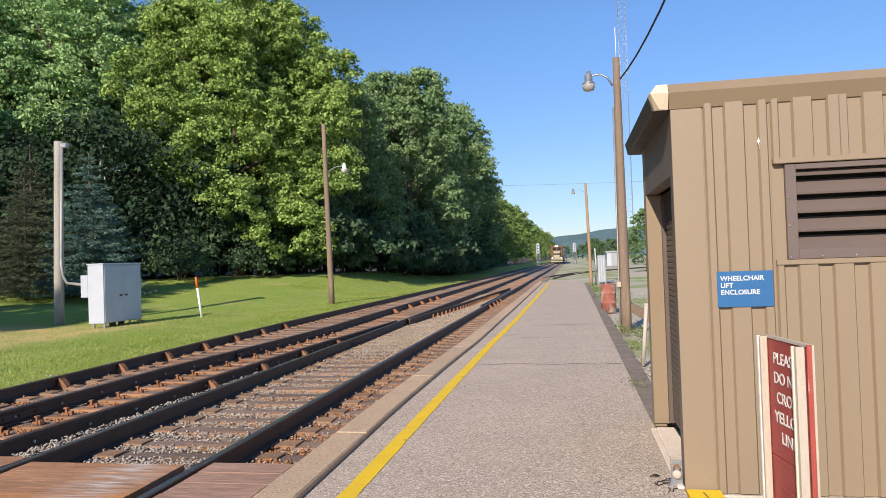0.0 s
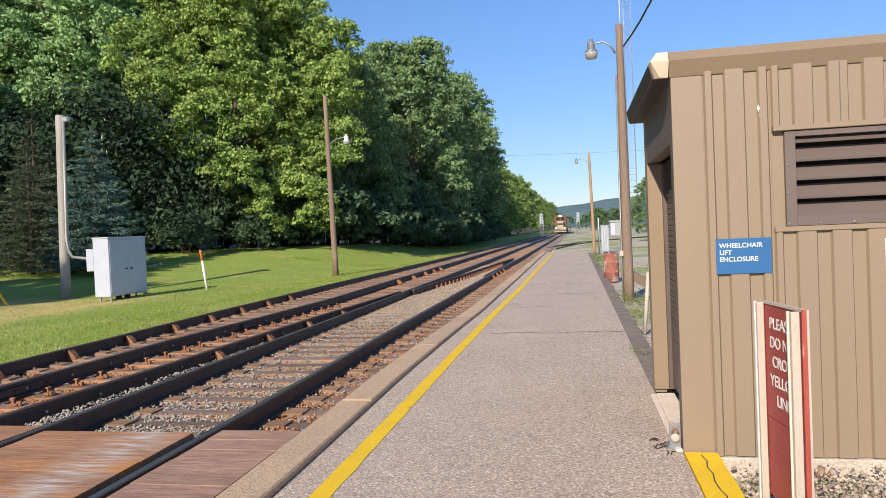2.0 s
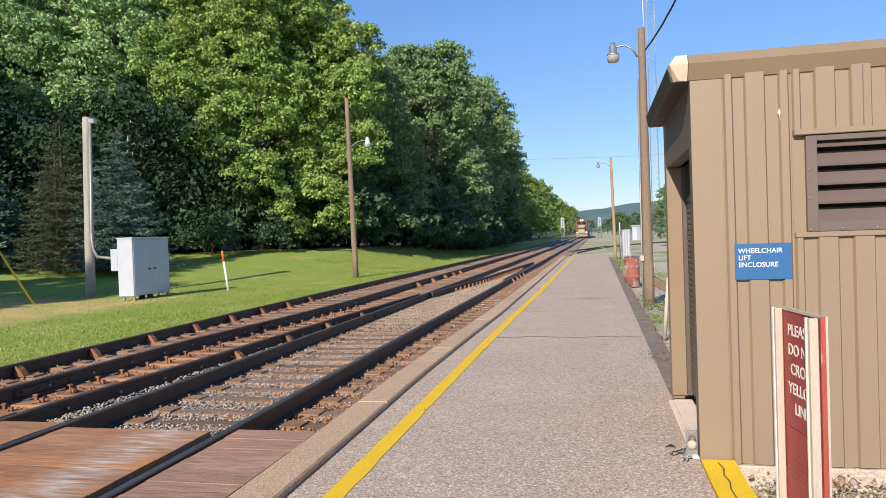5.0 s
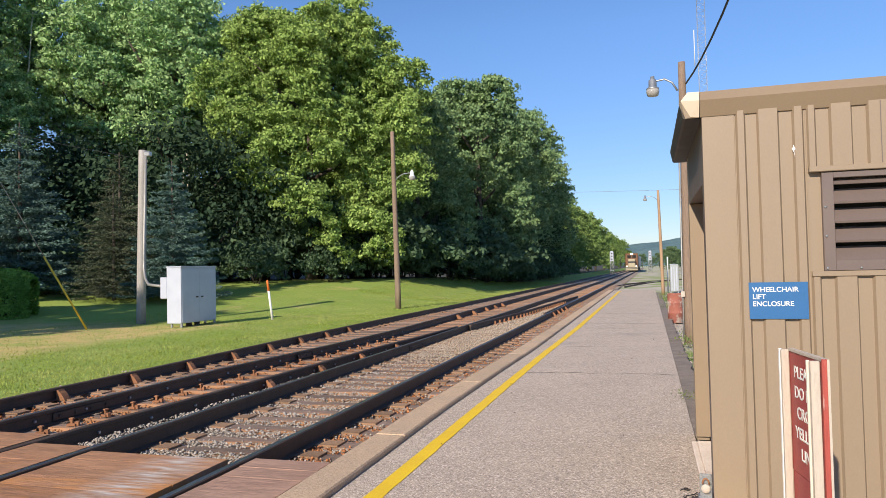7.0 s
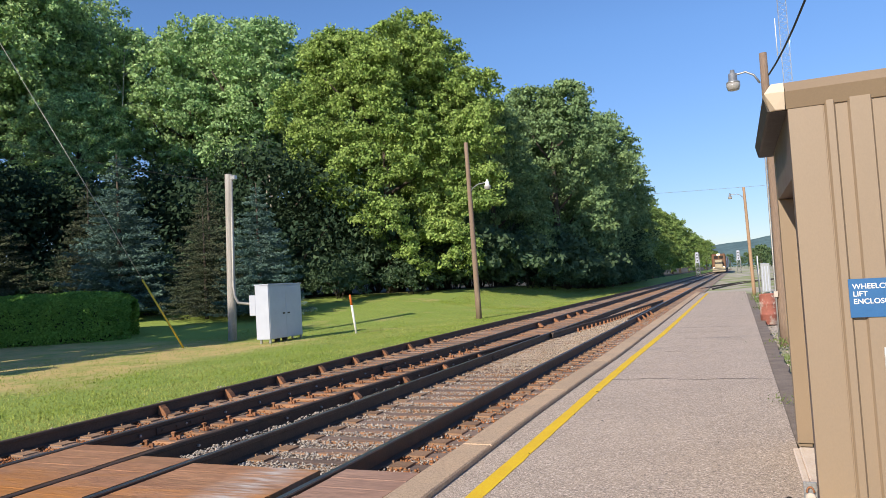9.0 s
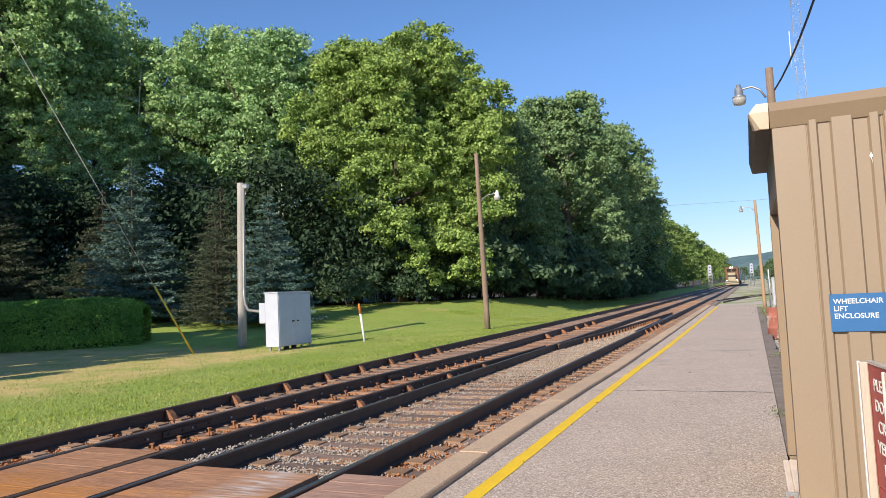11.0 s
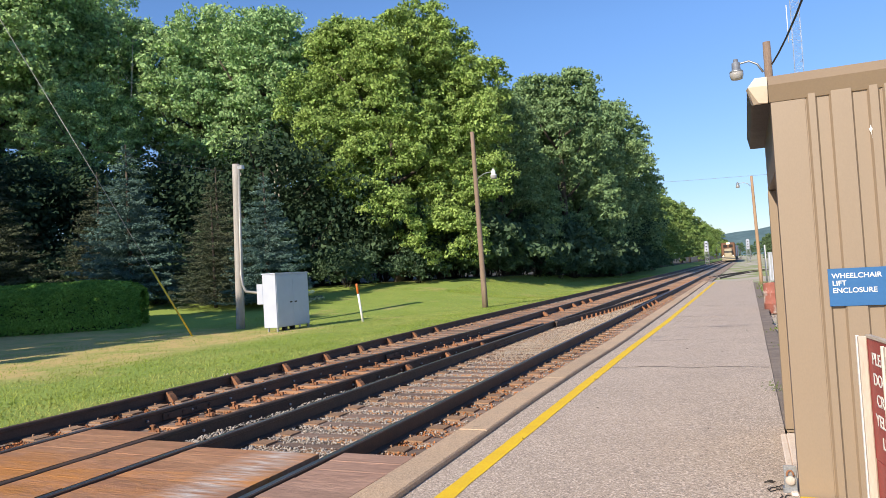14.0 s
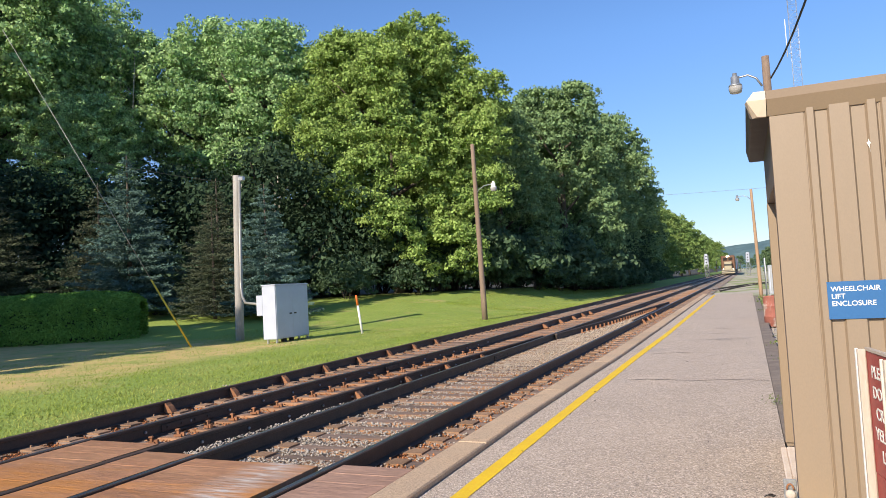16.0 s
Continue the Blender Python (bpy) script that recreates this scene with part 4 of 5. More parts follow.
    bm = bmesh.new()
    chip = [bm.verts.new((1.780 + dx * 0.6, SY - 0.0235, 2.255 + dz * 0.8)) for dx, dz in ((0, 0.035), (0.012, 0.012), (0.02, 0.0), (0.006, -0.012), (0.012, -0.07), (0.004, -0.03), (-0.008, -0.01), (-0.016, 0.006), (-0.006, 0.012))]
    bm.faces.new(chip)
    part("paint_chip", bm, M_WHITE, shed, "white paint splash")
    hasp = part("hasp", boxes((1.160, 4.035, 0.004, 1.236, 4.046, 0.175), (1.15, 4.03, 0.0, 1.236, 4.10, 0.03), bevel=0.003), M_STEEL, shed, "worn steel lock plate")
    return shed


shed = build_shed()


def text_mesh(name, body, size, m, material, parent, depth=0.001):
    cu = bpy.data.curves.new(name, "FONT")
    cu.body, cu.size, cu.extrude, cu.space_line, cu.offset = body, size, depth, 1.0, size * 0.012
    tmp = bpy.data.objects.new(name, cu)
    scene.collection.objects.link(tmp)
    bpy.context.view_layer.update()
    me = bpy.data.meshes.new_from_object(tmp)
    scene.collection.objects.unlink(tmp)
    bpy.data.objects.remove(tmp)
    me.materials.clear()
    me.materials.append(material)
    ob = new(name, me)
    ob.parent, ob.matrix_basis = parent, m
    return ob


def padlock():
    lock = thing("padlock", pose(1.196, 4.016, 0.085), "pale round padlock with rusty shackle on the lock plate", "padlock")
    bm = bmesh.new()
    bmesh.ops.create_uvsphere(bm, u_segments=16, v_segments=10, radius=0.030)
    bmesh.ops.scale(bm, vec=(1, 0.5, 1), verts=bm.verts)
    part("lock_body", bm, M_OLDWHITE, lock)
    bm = bmesh.new()
    tube(bm, [(0.02 * math.cos(a), 0, 0.03 + 0.035 * math.sin(a)) for a in np.linspace(0, math.pi, 9)], 0.006, seg=6)
    part("shackle", bm, M_RUST, lock)


padlock()


def blue_sign():
    s = thing("enclosure_sign", pose(1.49, SY - 0.026, 1.187), "blue sign with white lettering on the shed wall", "sign")
    part("panel", boxes((0.0, -0.004, 0.0, 0.342, 0.003, 0.232), bevel=0.001), M_BLUE, s)
    for i, w in enumerate(("WHEELCHAIR", "LIFT", "ENCLOSURE")):
        text_mesh("lettering", w, 0.043, pose(0.020, -0.0045, 0.172 - 0.045 * i, 90, 0, 0), M_WHITE, s)
    s = thing("reserved_sign", pose(2.505, SY - 0.026, 1.16), "bright blue sign with white rounded border", "sign")
    bm = boxes((0.0, -0.004, 0.0, 0.24, 0.003, 0.25))
    bmesh.ops.bevel(bm, geom=[e for e in bm.edges if abs(e.verts[0].co.y - e.verts[1].co.y) > 0.004], offset=0.025, segments=4, affect="EDGES")
    part("border", bm, M_WHITE, s)
    bm = boxes((0.012, -0.0065, 0.012, 0.228, 0.0, 0.238))
    bmesh.ops.bevel(bm, geom=[e for e in bm.edges if abs(e.verts[0].co.y - e.verts[1].co.y) > 0.004], offset=0.02, segments=4, affect="EDGES")
    part("panel", bm, M_BLUE2, s)
    for i in range(4):
        part("lettering", boxes((0.03, -0.008, 0.19 - 0.035 * i, 0.2, -0.0063, 0.205 - 0.035 * i)), M_WHITE, s)


blue_sign()


def platform_sign():
    """The red warning sign on two posts, seen nearly edge on."""
    s = thing("warning_sign", pose(0, 0, 0), "faded red platform warning sign on two pale posts", "sign")
    ax = Vector((0.071, -0.49, 0)).normalized()
    out = Vector((ax.y, -ax.x, 0))
    # local x runs along the panel, local -y faces the platform
    s.matrix_basis = Matrix(((ax.x * 1.0, -out.x, 0, 1.560), (ax.y * 1.0, -out.y, 0, 3.10), (0, 0, 1, -0.038), (0, 0, 0, 1)))
    part("panel", boxes((0.0, 0.0, 0.525, 0.452, 0.012, 1.128), bevel=0.002), M_RED, s)
    part("panel", boxes((0.0, 0.002, 0.10, 0.452, 0.012, 0.521), bevel=0.002), M_RED, s)
    part("panel_rim", boxes((0.0, -0.006, 1.129, 0.452, 0.02, 1.142)), M_OLDWHITE, s, "pale top rim")
    part("panel_rim", boxes((0.454, -0.012, -0.2, 0.466, 0.016, 1.142), bevel=0.002), M_REDPOST, s, "chipped red side rim")
    part("panel_rim", boxes((0.4665, 0.008, -0.2, 0.470, 0.018, 1.142)), M_OLDWHITE, s, "white side edge")
    part("post", boxes((-0.012, -0.040, -0.2, 0.012, -0.004, 1.135), bevel=0.003), M_OLDWHITE, s, "pale painted post")
    part("post_flange", boxes((-0.030, -0.044, -0.2, -0.0125, -0.030, 1.138), bevel=0.002), M_WHITE, s, "white post edge")
    part("post", boxes((0.424, -0.056, -0.2, 0.452, -0.016, 1.132), bevel=0.003), M_OLDWHITE, s, "weathered pale post")
    part("post_flange", boxes((0.412, -0.064, -0.2, 0.4235, -0.050, 1.134), bevel=0.002), M_RUSTWHITE, s, "rust-streaked white post edge")
    for i, (w, off) in enumerate((("PLEASE", 0.05), ("DO NOT", 0.05), ("CROSS", 0.075), ("YELLOW", 0.045), ("LINE", 0.115))):
        text_mesh("lettering", w, 0.082, pose(off + 0.02, -0.0025, 1.005 - 0.1 * i, 90, 0, 0), M_WHITE, s)
    for i in range(5):
        part("lettering_bar", boxes((0.1, -0.002, 0.38 - 0.03 * i, 0.40, 0.0, 0.384 - 0.03 * i)), M_FADED, s)
    return s


platform_sign()
kerb2 = part("yellow_kerb", slab(lambda y: 1.243 + 0.006 * noise.noise((y * 4, 0, 5)), lambda y: 1.452 + 0.008 * noise.noise((y * 4, 3, 5)), -6, 3.96, -0.3, 0.006, 0.12), M_YELLOW)
bm, prev, rnd = bmesh.new(), None, random.Random(8)
for i in range(24):
    y, x = 3.9 - 0.12 * i, 1.345 + rnd.uniform(-0.012, 0.012)
    pair = (bm.verts.new((x - 0.004, y, 0.0095)), bm.verts.new((x + 0.004, y, 0.0095)))
    if prev:
        bm.faces.new((prev[0], prev[1], pair[1], pair[0]))
    prev = pair
part("crack", bm, M_CRACK, kerb2, "dark crack in the paint")
tagged(kerb2, "yellow painted concrete kerb beside the shed", "kerb", kind="structure")

# ---- poles ----
def lamp_head(parent, at, arm_from, scale=1.0, housing=M_STEEL):
    """A yard lamp: bent arm, socket housing and glass bowl."""
    a, p = Vector(arm_from), Vector(at)
    mid = (a + p) / 2 + Vector((0, 0, 0.12 * scale))
    pts = [a, a.lerp(mid, 0.4) + Vector((0, 0, 0.10 * scale)), mid + Vector((0, 0, 0.06 * scale)), p.lerp(mid, 0.3) + Vector((0, 0, 0.05 * scale)), p + Vector((0, 0, 0.02))]
    part("lamp_arm", tube(bmesh.new(), pts, 0.022 * scale, seg=8), M_STEEL, parent, "galvanised bent arm")
    bm = lathe(bmesh.new(), [(0.045 * scale, 0.16 * scale), (0.05 * scale, 0.10 * scale), (0.085 * scale, 0.08 * scale), (0.09 * scale, -0.07 * scale), (0.135 * scale, -0.10 * scale), (0.14 * scale, -0.13 * scale)], 16)
    bmesh.ops.translate(bm, vec=p, verts=bm.verts)
    part("lamp_housing", bm, housing, parent, "pale metal lamp housing")
    bm = lathe(bmesh.new(), [(0.138 * scale, -0.13 * scale), (0.14 * scale, -0.19 * scale), (0.115 * scale, -0.27 * scale), (0.10 * scale, -0.275 * scale)], 16)
    bmesh.ops.translate(bm, vec=p, verts=bm.verts)
    part("lamp_bowl", bm, M_GLASS, parent, "ribbed lamp glass")


def pole(x, y, z0, z1, r0, r1, material, label, lean=(0, 0)):
    p = thing("lamp_post", pose(x, y, z0), label, "pole")
    h = z1 - z0
    part("shaft", tube(bmesh.new(), [(lean[0] * k / 8, lean[1] * k / 8, -0.2 + (h + 0.2) * k / 8) for k in range(9)], r0, r1, 14), material, p)
    return p, h


p3, h = pole(1.71, 15.3, -0.14, 5.98, 0.12, 0.075, M_WOODBROWN, "tall brown wooden pole with yard lamp beside the platform")
lamp_head(p3, (-0.62, 0, h - 0.42), (-0.1, 0, h - 0.62))
part("conduit", tube(bmesh.new(), [(-0.13, -0.06, 0.0), (-0.13, -0.06, 1.0), (-0.11, -0.05, 5.0)], 0.018, seg=6), M_WIRE, p3, "grey conduit up the pole")
part("switch_box", boxes((-0.17, -0.12, 0.98, -0.09, -0.04, 1.1), bevel=0.005), M_OLDWHITE, p3, "small pale box")
p4, h = pole(1.66, 41.5, -0.14, 5.85, 0.10, 0.07, M_WOODTAN, "slim tan wooden pole with yard lamp at the platform's end", lean=(-0.12, 0))
lamp_head(p4, (-0.85, 0, h - 0.38), (-0.2, 0, h - 0.55), 0.75)
p2, h = pole(-10.1, 29.3, -0.04, 7.93, 0.135, 0.09, M_WOODBROWN, "slim brown wooden pole with yard lamp on the lawn", lean=(-0.13, 0))
lamp_head(p2, (0.82, -0.1, h - 2.0), (-0.08, 0, h - 2.35), 1.05, M_WHITE)
p1, h = pole(-17.3, 21.1, -0.25, 6.26, 0.17, 0.145, M_WOODGREY, "silver-grey wooden utility pole on the lawn", lean=(0.16, 0))
part("conduit", tube(bmesh.new(), [(0.33, -0.05, h - 0.2), (0.20, -0.05, 2.4), (0.22, -0.08, 2.1), (0.5, -0.35, 1.72), (1.0, -0.8, 1.5), (2.55, -1.75, 1.42)], 0.05, seg=8), M_WIRE, p1, "grey conduit bending to the cabinet")
part("weather_head", boxes((0.25, -0.08, h - 0.25, 0.51, 0.1, h - 0.06), bevel=0.03), M_STEEL, p1, "grey cable head")
p5, h = pole(-12.2, 80, -0.4, 5.2, 0.12, 0.1, M_WOODBROWN, "thin dark wooden pole against the wood")


def signal_cabinet():
    c = thing("signal_cabinet", pose(-14.16, 20.25, -0.22), "pale grey steel equipment cabinet on short legs", "cabinet")
    part("body", boxes((-0.56, -1.0, 0.16, 0.0, 0.98, 2.04), bevel=0.01), M_BOX, c)
    part("lid", boxes((-0.58, -1.02, 2.04, 0.025, 1.0, 2.085), bevel=0.008), M_BOX, c)
    part("door", boxes((0.002, -0.96, 0.20, 0.016, -0.01, 1.99), bevel=0.004), M_BOX, c)
    part("door", boxes((0.002, -0.006, 0.20, 0.016, 0.945, 1.99), bevel=0.004), M_BOX, c)
    for y in (-0.22, 0.06):
        part("handle", boxes((0.016, y, 1.00, 0.035, y + 0.13, 1.05), bevel=0.004), M_SHADEBROWN, c, "dark door handle")
    for x, y in ((-0.46, -0.95), (-0.08, -0.95), (-0.46, 0.90), (-0.08, 0.90)):
        part("leg", boxes((x, y, -0.1, x + 0.06, y + 0.06, 0.17)), M_STEEL, c)
    for y in (-0.25, 0.2):
        part("cable_duct", tube(bmesh.new(), [(-0.25, y, -0.1), (-0.25, y, 0.2)], 0.1, seg=10), M_SHADEBROWN, c, "dark cable duct")
    part("meter_box", boxes((-0.82, -1.0, 1.0, -0.561, -0.72, 1.72), bevel=0.01), M_BOX, c, "small pale side box")


signal_cabinet()
marker = thing("marker_post", pose(-12.68, 22.6, -0.14, 0, -7.5, 0), "leaning white marker post with orange top", "marker")
part("post", tube(bmesh.new(), [(0, 0, -0.1), (0, 0, 1.05)], 0.045, seg=10), M_WHITE, marker)
part("post_cap", tube(bmesh.new(), [(0, 0, 1.05), (0, 0, 1.42), (0, 0, 1.45)], 0.05, 0.035, seg=10), M_ORANGE, marker, "orange sleeve")

# guy wire with its yellow guard
guy = thing("guy_wire", pose(0, 0, 0), "steel guy wire with yellow plastic guard", "guy wire")
g0, g1 = Vector((-17.1, 18.28, -0.2)), Vector((-21.45, 14.7, 10.95))
part("wire", tube(bmesh.new(), [g0, g1], 0.011, seg=5), M_WIRE, guy)
part("guard", tube(bmesh.new(), [g0 + (g1 - g0) * 0.002, g0 + (g1 - g0) * 0.222], 0.032, seg=8), M_YPLASTIC, guy, "yellow guard")


def cable(name, pts, r, material, label):
    return tagged(part(name, tube(bmesh.new(), pts, r, seg=5), material), label, "cable")


def sag(a, b, s, n=14):
    a, b = Vector(a), Vector(b)
    return [a.lerp(b, k / n) - Vector((0, 0, s * 4 * (k / n) * (1 - k / n))) for k in range(n + 1)]


cable("service_cable", sag((1.79, 15.3, 5.50), (3.0, 0.5, 8.3), 0.95), 0.019, M_CABLE, "black service cable sagging from the pole")
cable("overhead_wire", sag((-17.5, 21.0, 6.0), (-52, 26, 17), 0.9), 0.007, M_CABLE, "thin overhead wire to the grey pole")
cable("overhead_wire", sag((-40, 110, 14.5), (60, 150, 17), 1.0), 0.022, M_WIRE, "thin wire crossing the line far off")

# ---- beside the platform ----
def barrel():
    b = thing("barrel", pose(1.60, 20.6, -0.14), "rusty red steel barrel beside the platform", "barrel")
    prof = [(0.205, 0.0), (0.22, 0.01), (0.22, 0.27), (0.232, 0.285), (0.22, 0.30), (0.22, 0.56), (0.232, 0.575), (0.22, 0.59), (0.22, 0.83), (0.23, 0.85), (0.21, 0.85), (0.205, 0.83)]
    part("drum", lathe(bmesh.new(), prof, 20), M_BARREL, b)


barrel()
pipe = tagged(part("pipe", tube(bmesh.new(), [(1.57, 10.2, -0.14), (1.66, 10.25, 0.80)], 0.03, seg=8), M_OLDWHITE), "leaning white plastic pipe with rusty foot", "pipe")
timber = tagged(part("timber", box(bmesh.new(), -0.06, -0.7, -0.09, 0.06, 0.7, 0.09, 0.01, pose(2.15, 15.0, 0.20, 20, 0, 40)), M_WOODBROWN), "rusty brown timber leaning at the pole", "timber")


def white_case():
    c = thing("trackside_case", pose(2.32, 42.6, -0.14), "pale grey ribbed metal trackside case at the platform's end", "cabinet")
    part("body", boxes((-0.24, -0.2, 0.1, 0.24, 0.2, 1.68), bevel=0.015), M_STEEL, c)
    for k in range(3):
        part("panel_rib", boxes((-0.17 + 0.14 * k, -0.212, 0.16, -0.13 + 0.14 * k, -0.2005, 1.55)), M_BOX, c)
    part("lid", boxes((-0.245, -0.205, 1.68, 0.245, 0.205, 1.71), bevel=0.008), M_BOX, c)
    part("leg", boxes((-0.24, -0.18, -0.05, -0.16, -0.1, 0.12)), M_STEEL, c)
    part("leg", boxes((0.16, -0.18, -0.05, 0.24, -0.1, 0.12)), M_STEEL, c)
    part("standpipe", tube(bmesh.new(), [(-0.36, 0, 0), (-0.36, 0, 2.15)], 0.045, seg=8), M_WHITE, c, "white upright pipe")


white_case()


# ---- trees ----
def leaf_cloud(centres, radii, per, size, rng, squash=0.8, up=0.35, shell=0.55):
    """Corner points of leaf quads on the outside of many small clumps."""
    n = len(centres) * per
    c = np.repeat(np.asarray(centres, float), per, 0)
    r = np.repeat(np.asarray(radii, float), per)
    d = rng.normal(0, 1, (n, 3))
    d /= np.linalg.norm(d, axis=1)[:, None]
    d[:, 2] = np.where(d[:, 2] < -0.3, -d[:, 2] * 0.5, d[:, 2])
    p = c + d * (r * rng.uniform(shell, 1.05, n))[:, None] * np.array((1, 1, squash))
    nrm = d + rng.normal(0, 0.7, (n, 3)) + np.array((0, 0, up))
    nrm /= np.linalg.norm(nrm, axis=1)[:, None]
    a = np.cross(nrm, rng.normal(0, 1, (n, 3)))
    a /= np.linalg.norm(a, axis=1)[:, None]
    b = np.cross(nrm, a)
    s = (size * rng.uniform(0.6, 1.3, n))[:, None]
    w = 0.62
    return np.stack([p - a * s, p + b * s * w + nrm * s * 0.1, p + a * s, p - b * s * w - nrm * s * 0.15], 1)


def crown_points(rng, lobes, count, gap=0.0):
    """Clump centres over the outside of a set of lobes (x, y, z, rx, ry, rz)."""
    out = []
    w = np.array([l[3] * l[5] for l in lobes])
    for l, k in zip(lobes, np.ceil(count * w / w.sum()).astype(int)):
        d = rng.normal(0, 1, (k, 3))
        d /= np.linalg.norm(d, axis=1)[:, None]
        d[:, 2] = np.where(d[:, 2] < -0.55, -d[:, 2], d[:, 2])
        out.append(np.array(l[:3]) + d * np.array(l[3:6]) * rng.uniform(0.62, 1.10, (k, 1)))
    return np.concatenate(out)


def lobes_for(h, spread, rng, n=13, low=0.12, fine=1.0):
    """Lobes of a broadleaf crown of height h and half width spread."""
    ls = [(0, 0, h * 0.55, spread * 0.72, spread * 0.72, h * 0.36)]
    for i in range(n):
        a = i * 2.4 + rng.uniform(-0.4, 0.4)
        f = (i + 0.5) / n
        z = h * (low + 0.10 + (0.78 - low) * f)
        reach = spread * math.sqrt(max(0.08, 1 - abs((f - 0.42) / 0.66) ** 3.2)) * rng.uniform(0.60, 0.80)
        r = spread * rng.uniform(0.30, 0.44) * (1.05 - 0.35 * f) * fine
        ls.append((reach * math.cos(a), reach * math.sin(a), z, r, r, r * rng.uniform(1.1, 1.5)))
    for k in range(4):
        a = k * 1.7 + rng.uniform(0, 1)
        ls.append((0.34 * spread * math.cos(a), 0.34 * spread * math.sin(a), h * rng.uniform(0.82, 0.88), spread * 0.36, spread * 0.36, h * 0.11))
    return ls


def broadleaf(name, h, spread, seed, material, label, clumps=260, per=70, leaf=0.2, low=0.12, bark=M_BARK, group="woodland trees", clump=0.75, extra=(), lobes=13, fine=1.0, open_side=None):
    rng = np.random.default_rng(seed)
    t = thing(name, pose(0, 0, 0), label, "tree", group)
    bm = tube(bmesh.new(), [(0, 0, -0.5), (0.03 * h / 10, 0, h * 0.2), (0, 0.1, h * 0.5), (0.1, 0, h * 0.85)], 0.024 * h, 0.004 * h, 10)
    for i in range(9):
        a, z = i * 2.4, h * (0.18 + 0.06 * i)
        k = spread * 0.6
        tube(bm, [(0, 0, z), (k * 0.5 * math.cos(a), k * 0.5 * math.sin(a), z + h * 0.07), (k * math.cos(a), k * math.sin(a), z + h * 0.17)], 0.008 * h, 0.002 * h, 6)
    part("trunk", bm, bark, t)
    ls = lobes_for(h, spread, rng, lobes, low, fine) + list(extra)
    c = crown_points(rng, ls, clumps)
    if open_side:
        # no boughs low down on one side
        ox, oy, reach, top = open_side
        c = c[(c[:, 0] * ox + c[:, 1] * oy > reach - 1.1 * (c[:, 2] - top)) | (c[:, 2] > top + 6)]
    v = leaf_cloud(c, rng.uniform(0.6, 1.35, len(c)) * clump, per, leaf, rng, squash=0.95, up=0.1)
    quads("crown", v, 4, material, t)
    return t


def conifer(name, h, spread, seed, material, label, tiers=22, leaf=0.16, density=1.0):
    """A spruce: tiers of drooping boughs set with short needle sprays."""
    rng = np.random.default_rng(seed)
    t = thing(name, pose(0, 0, 0), label, "spruce", "spruces on the lawn")
    bm = tube(bmesh.new(), [(0, 0, -0.3), (0, 0, h * 0.5), (0, 0, h * 0.99)], 0.02 * h, 0.003 * h, 8)
    pts, out = [], []
    for i in range(tiers):
        f = (i + 0.3) / tiers
        z, r = h * (0.05 + 0.93 * f), spread * (1 - f) ** 0.85 + 0.06
        n = max(5, int(13 * (1 - f) + 5))
        for k in range(n):
            a = 2 * math.pi * (k + rng.uniform(-0.3, 0.3)) / n + i
            rr = r * rng.uniform(0.75, 1.12)
            m = max(4, int(rr * 16 * density))
            s = np.linspace(0.15, 1, m)
            x, y = np.cos(a) * s * rr, np.sin(a) * s * rr
            zz = z + rng.uniform(-0.42, 0.42) * h / tiers - rng.uniform(0.08, 0.26) * rr * s + 0.12 * rr * s ** 3
            side = rng.normal(0, 1, m) * 0.17 * rr * (1.1 - s)
            pts.append(np.stack([x - np.sin(a) * side, y + np.cos(a) * side, zz + rng.normal(0, 0.03, m)], 1))
            o = np.stack([np.cos(a) + rng.normal(0, 0.5, m), np.sin(a) + rng.normal(0, 0.5, m), rng.normal(-0.05, 0.25, m)], 1)
            out.append(o)
    part("trunk", bm, M_BARK, t)
    p, o = np.concatenate(pts), np.concatenate(out)
    p, o = np.repeat(p, 3, 0), np.repeat(o, 3, 0)
    p += rng.normal(0, 0.06, p.shape) * np.array((1, 1, 0.5))
    o += rng.normal(0, 0.35, o.shape)
    o /= np.linalg.norm(o, axis=1)[:, None]
    b = np.cross(o, rng.normal(0, 1, o.shape))
    b /= np.linalg.norm(b, axis=1)[:, None]
    s = (leaf * rng.uniform(0.6, 1.3, len(p)))[:, None]
    quads("crown", np.stack([p - o * s * 0.3, p + b * s * 0.22 + o * s * 0.3, p + o * s, p - b * s * 0.22 + o * s * 0.3], 1), 4, material, t)
    return t


def plant(t, x, y, turn=0.0, size=1.0, sink=0.0):
    t.matrix_basis = pose(x, y, ground_z(x, y) - sink, 0, 0, turn) @ Matrix.Diagonal((size, size, size, 1))
    return t


def again(t, x, y, turn, size=1.0, sink=0.0):
    c = copy_thing(t, pose(x, y, ground_z(x, y) - sink, 0, 0, turn))
    c.scale = (size, size, size)
    return c


maple = plant(broadleaf("maple_tree", 18.4, 7.5, 11, M_MAPLE, "large round-crowned maple in full summer leaf", 3300, 84, 0.105, low=0.0, clump=0.55, lobes=30, fine=0.70, open_side=(0.89, 0.456, -1.6, 4.0), extra=((3.6, 1.6, 14.9, 2.3, 2.3, 2.4), (5.0, 2.0, 11.4, 2.2, 2.2, 2.8), (5.2, 0.4, 8.0, 1.9, 1.9, 2.2), (6.8, -0.6, 9.4, 1.8, 1.8, 2.0), (7.0, -0.4, 6.0, 1.6, 1.6, 1.9), (6.4, 0.8, 12.4, 1.8, 1.8, 2.0), (2.4, 0.4, 17.2, 2.0, 2.0, 1.6), (-2.0, -1.0, 16.4, 2.0, 2.0, 1.6))), -20.9, 42)
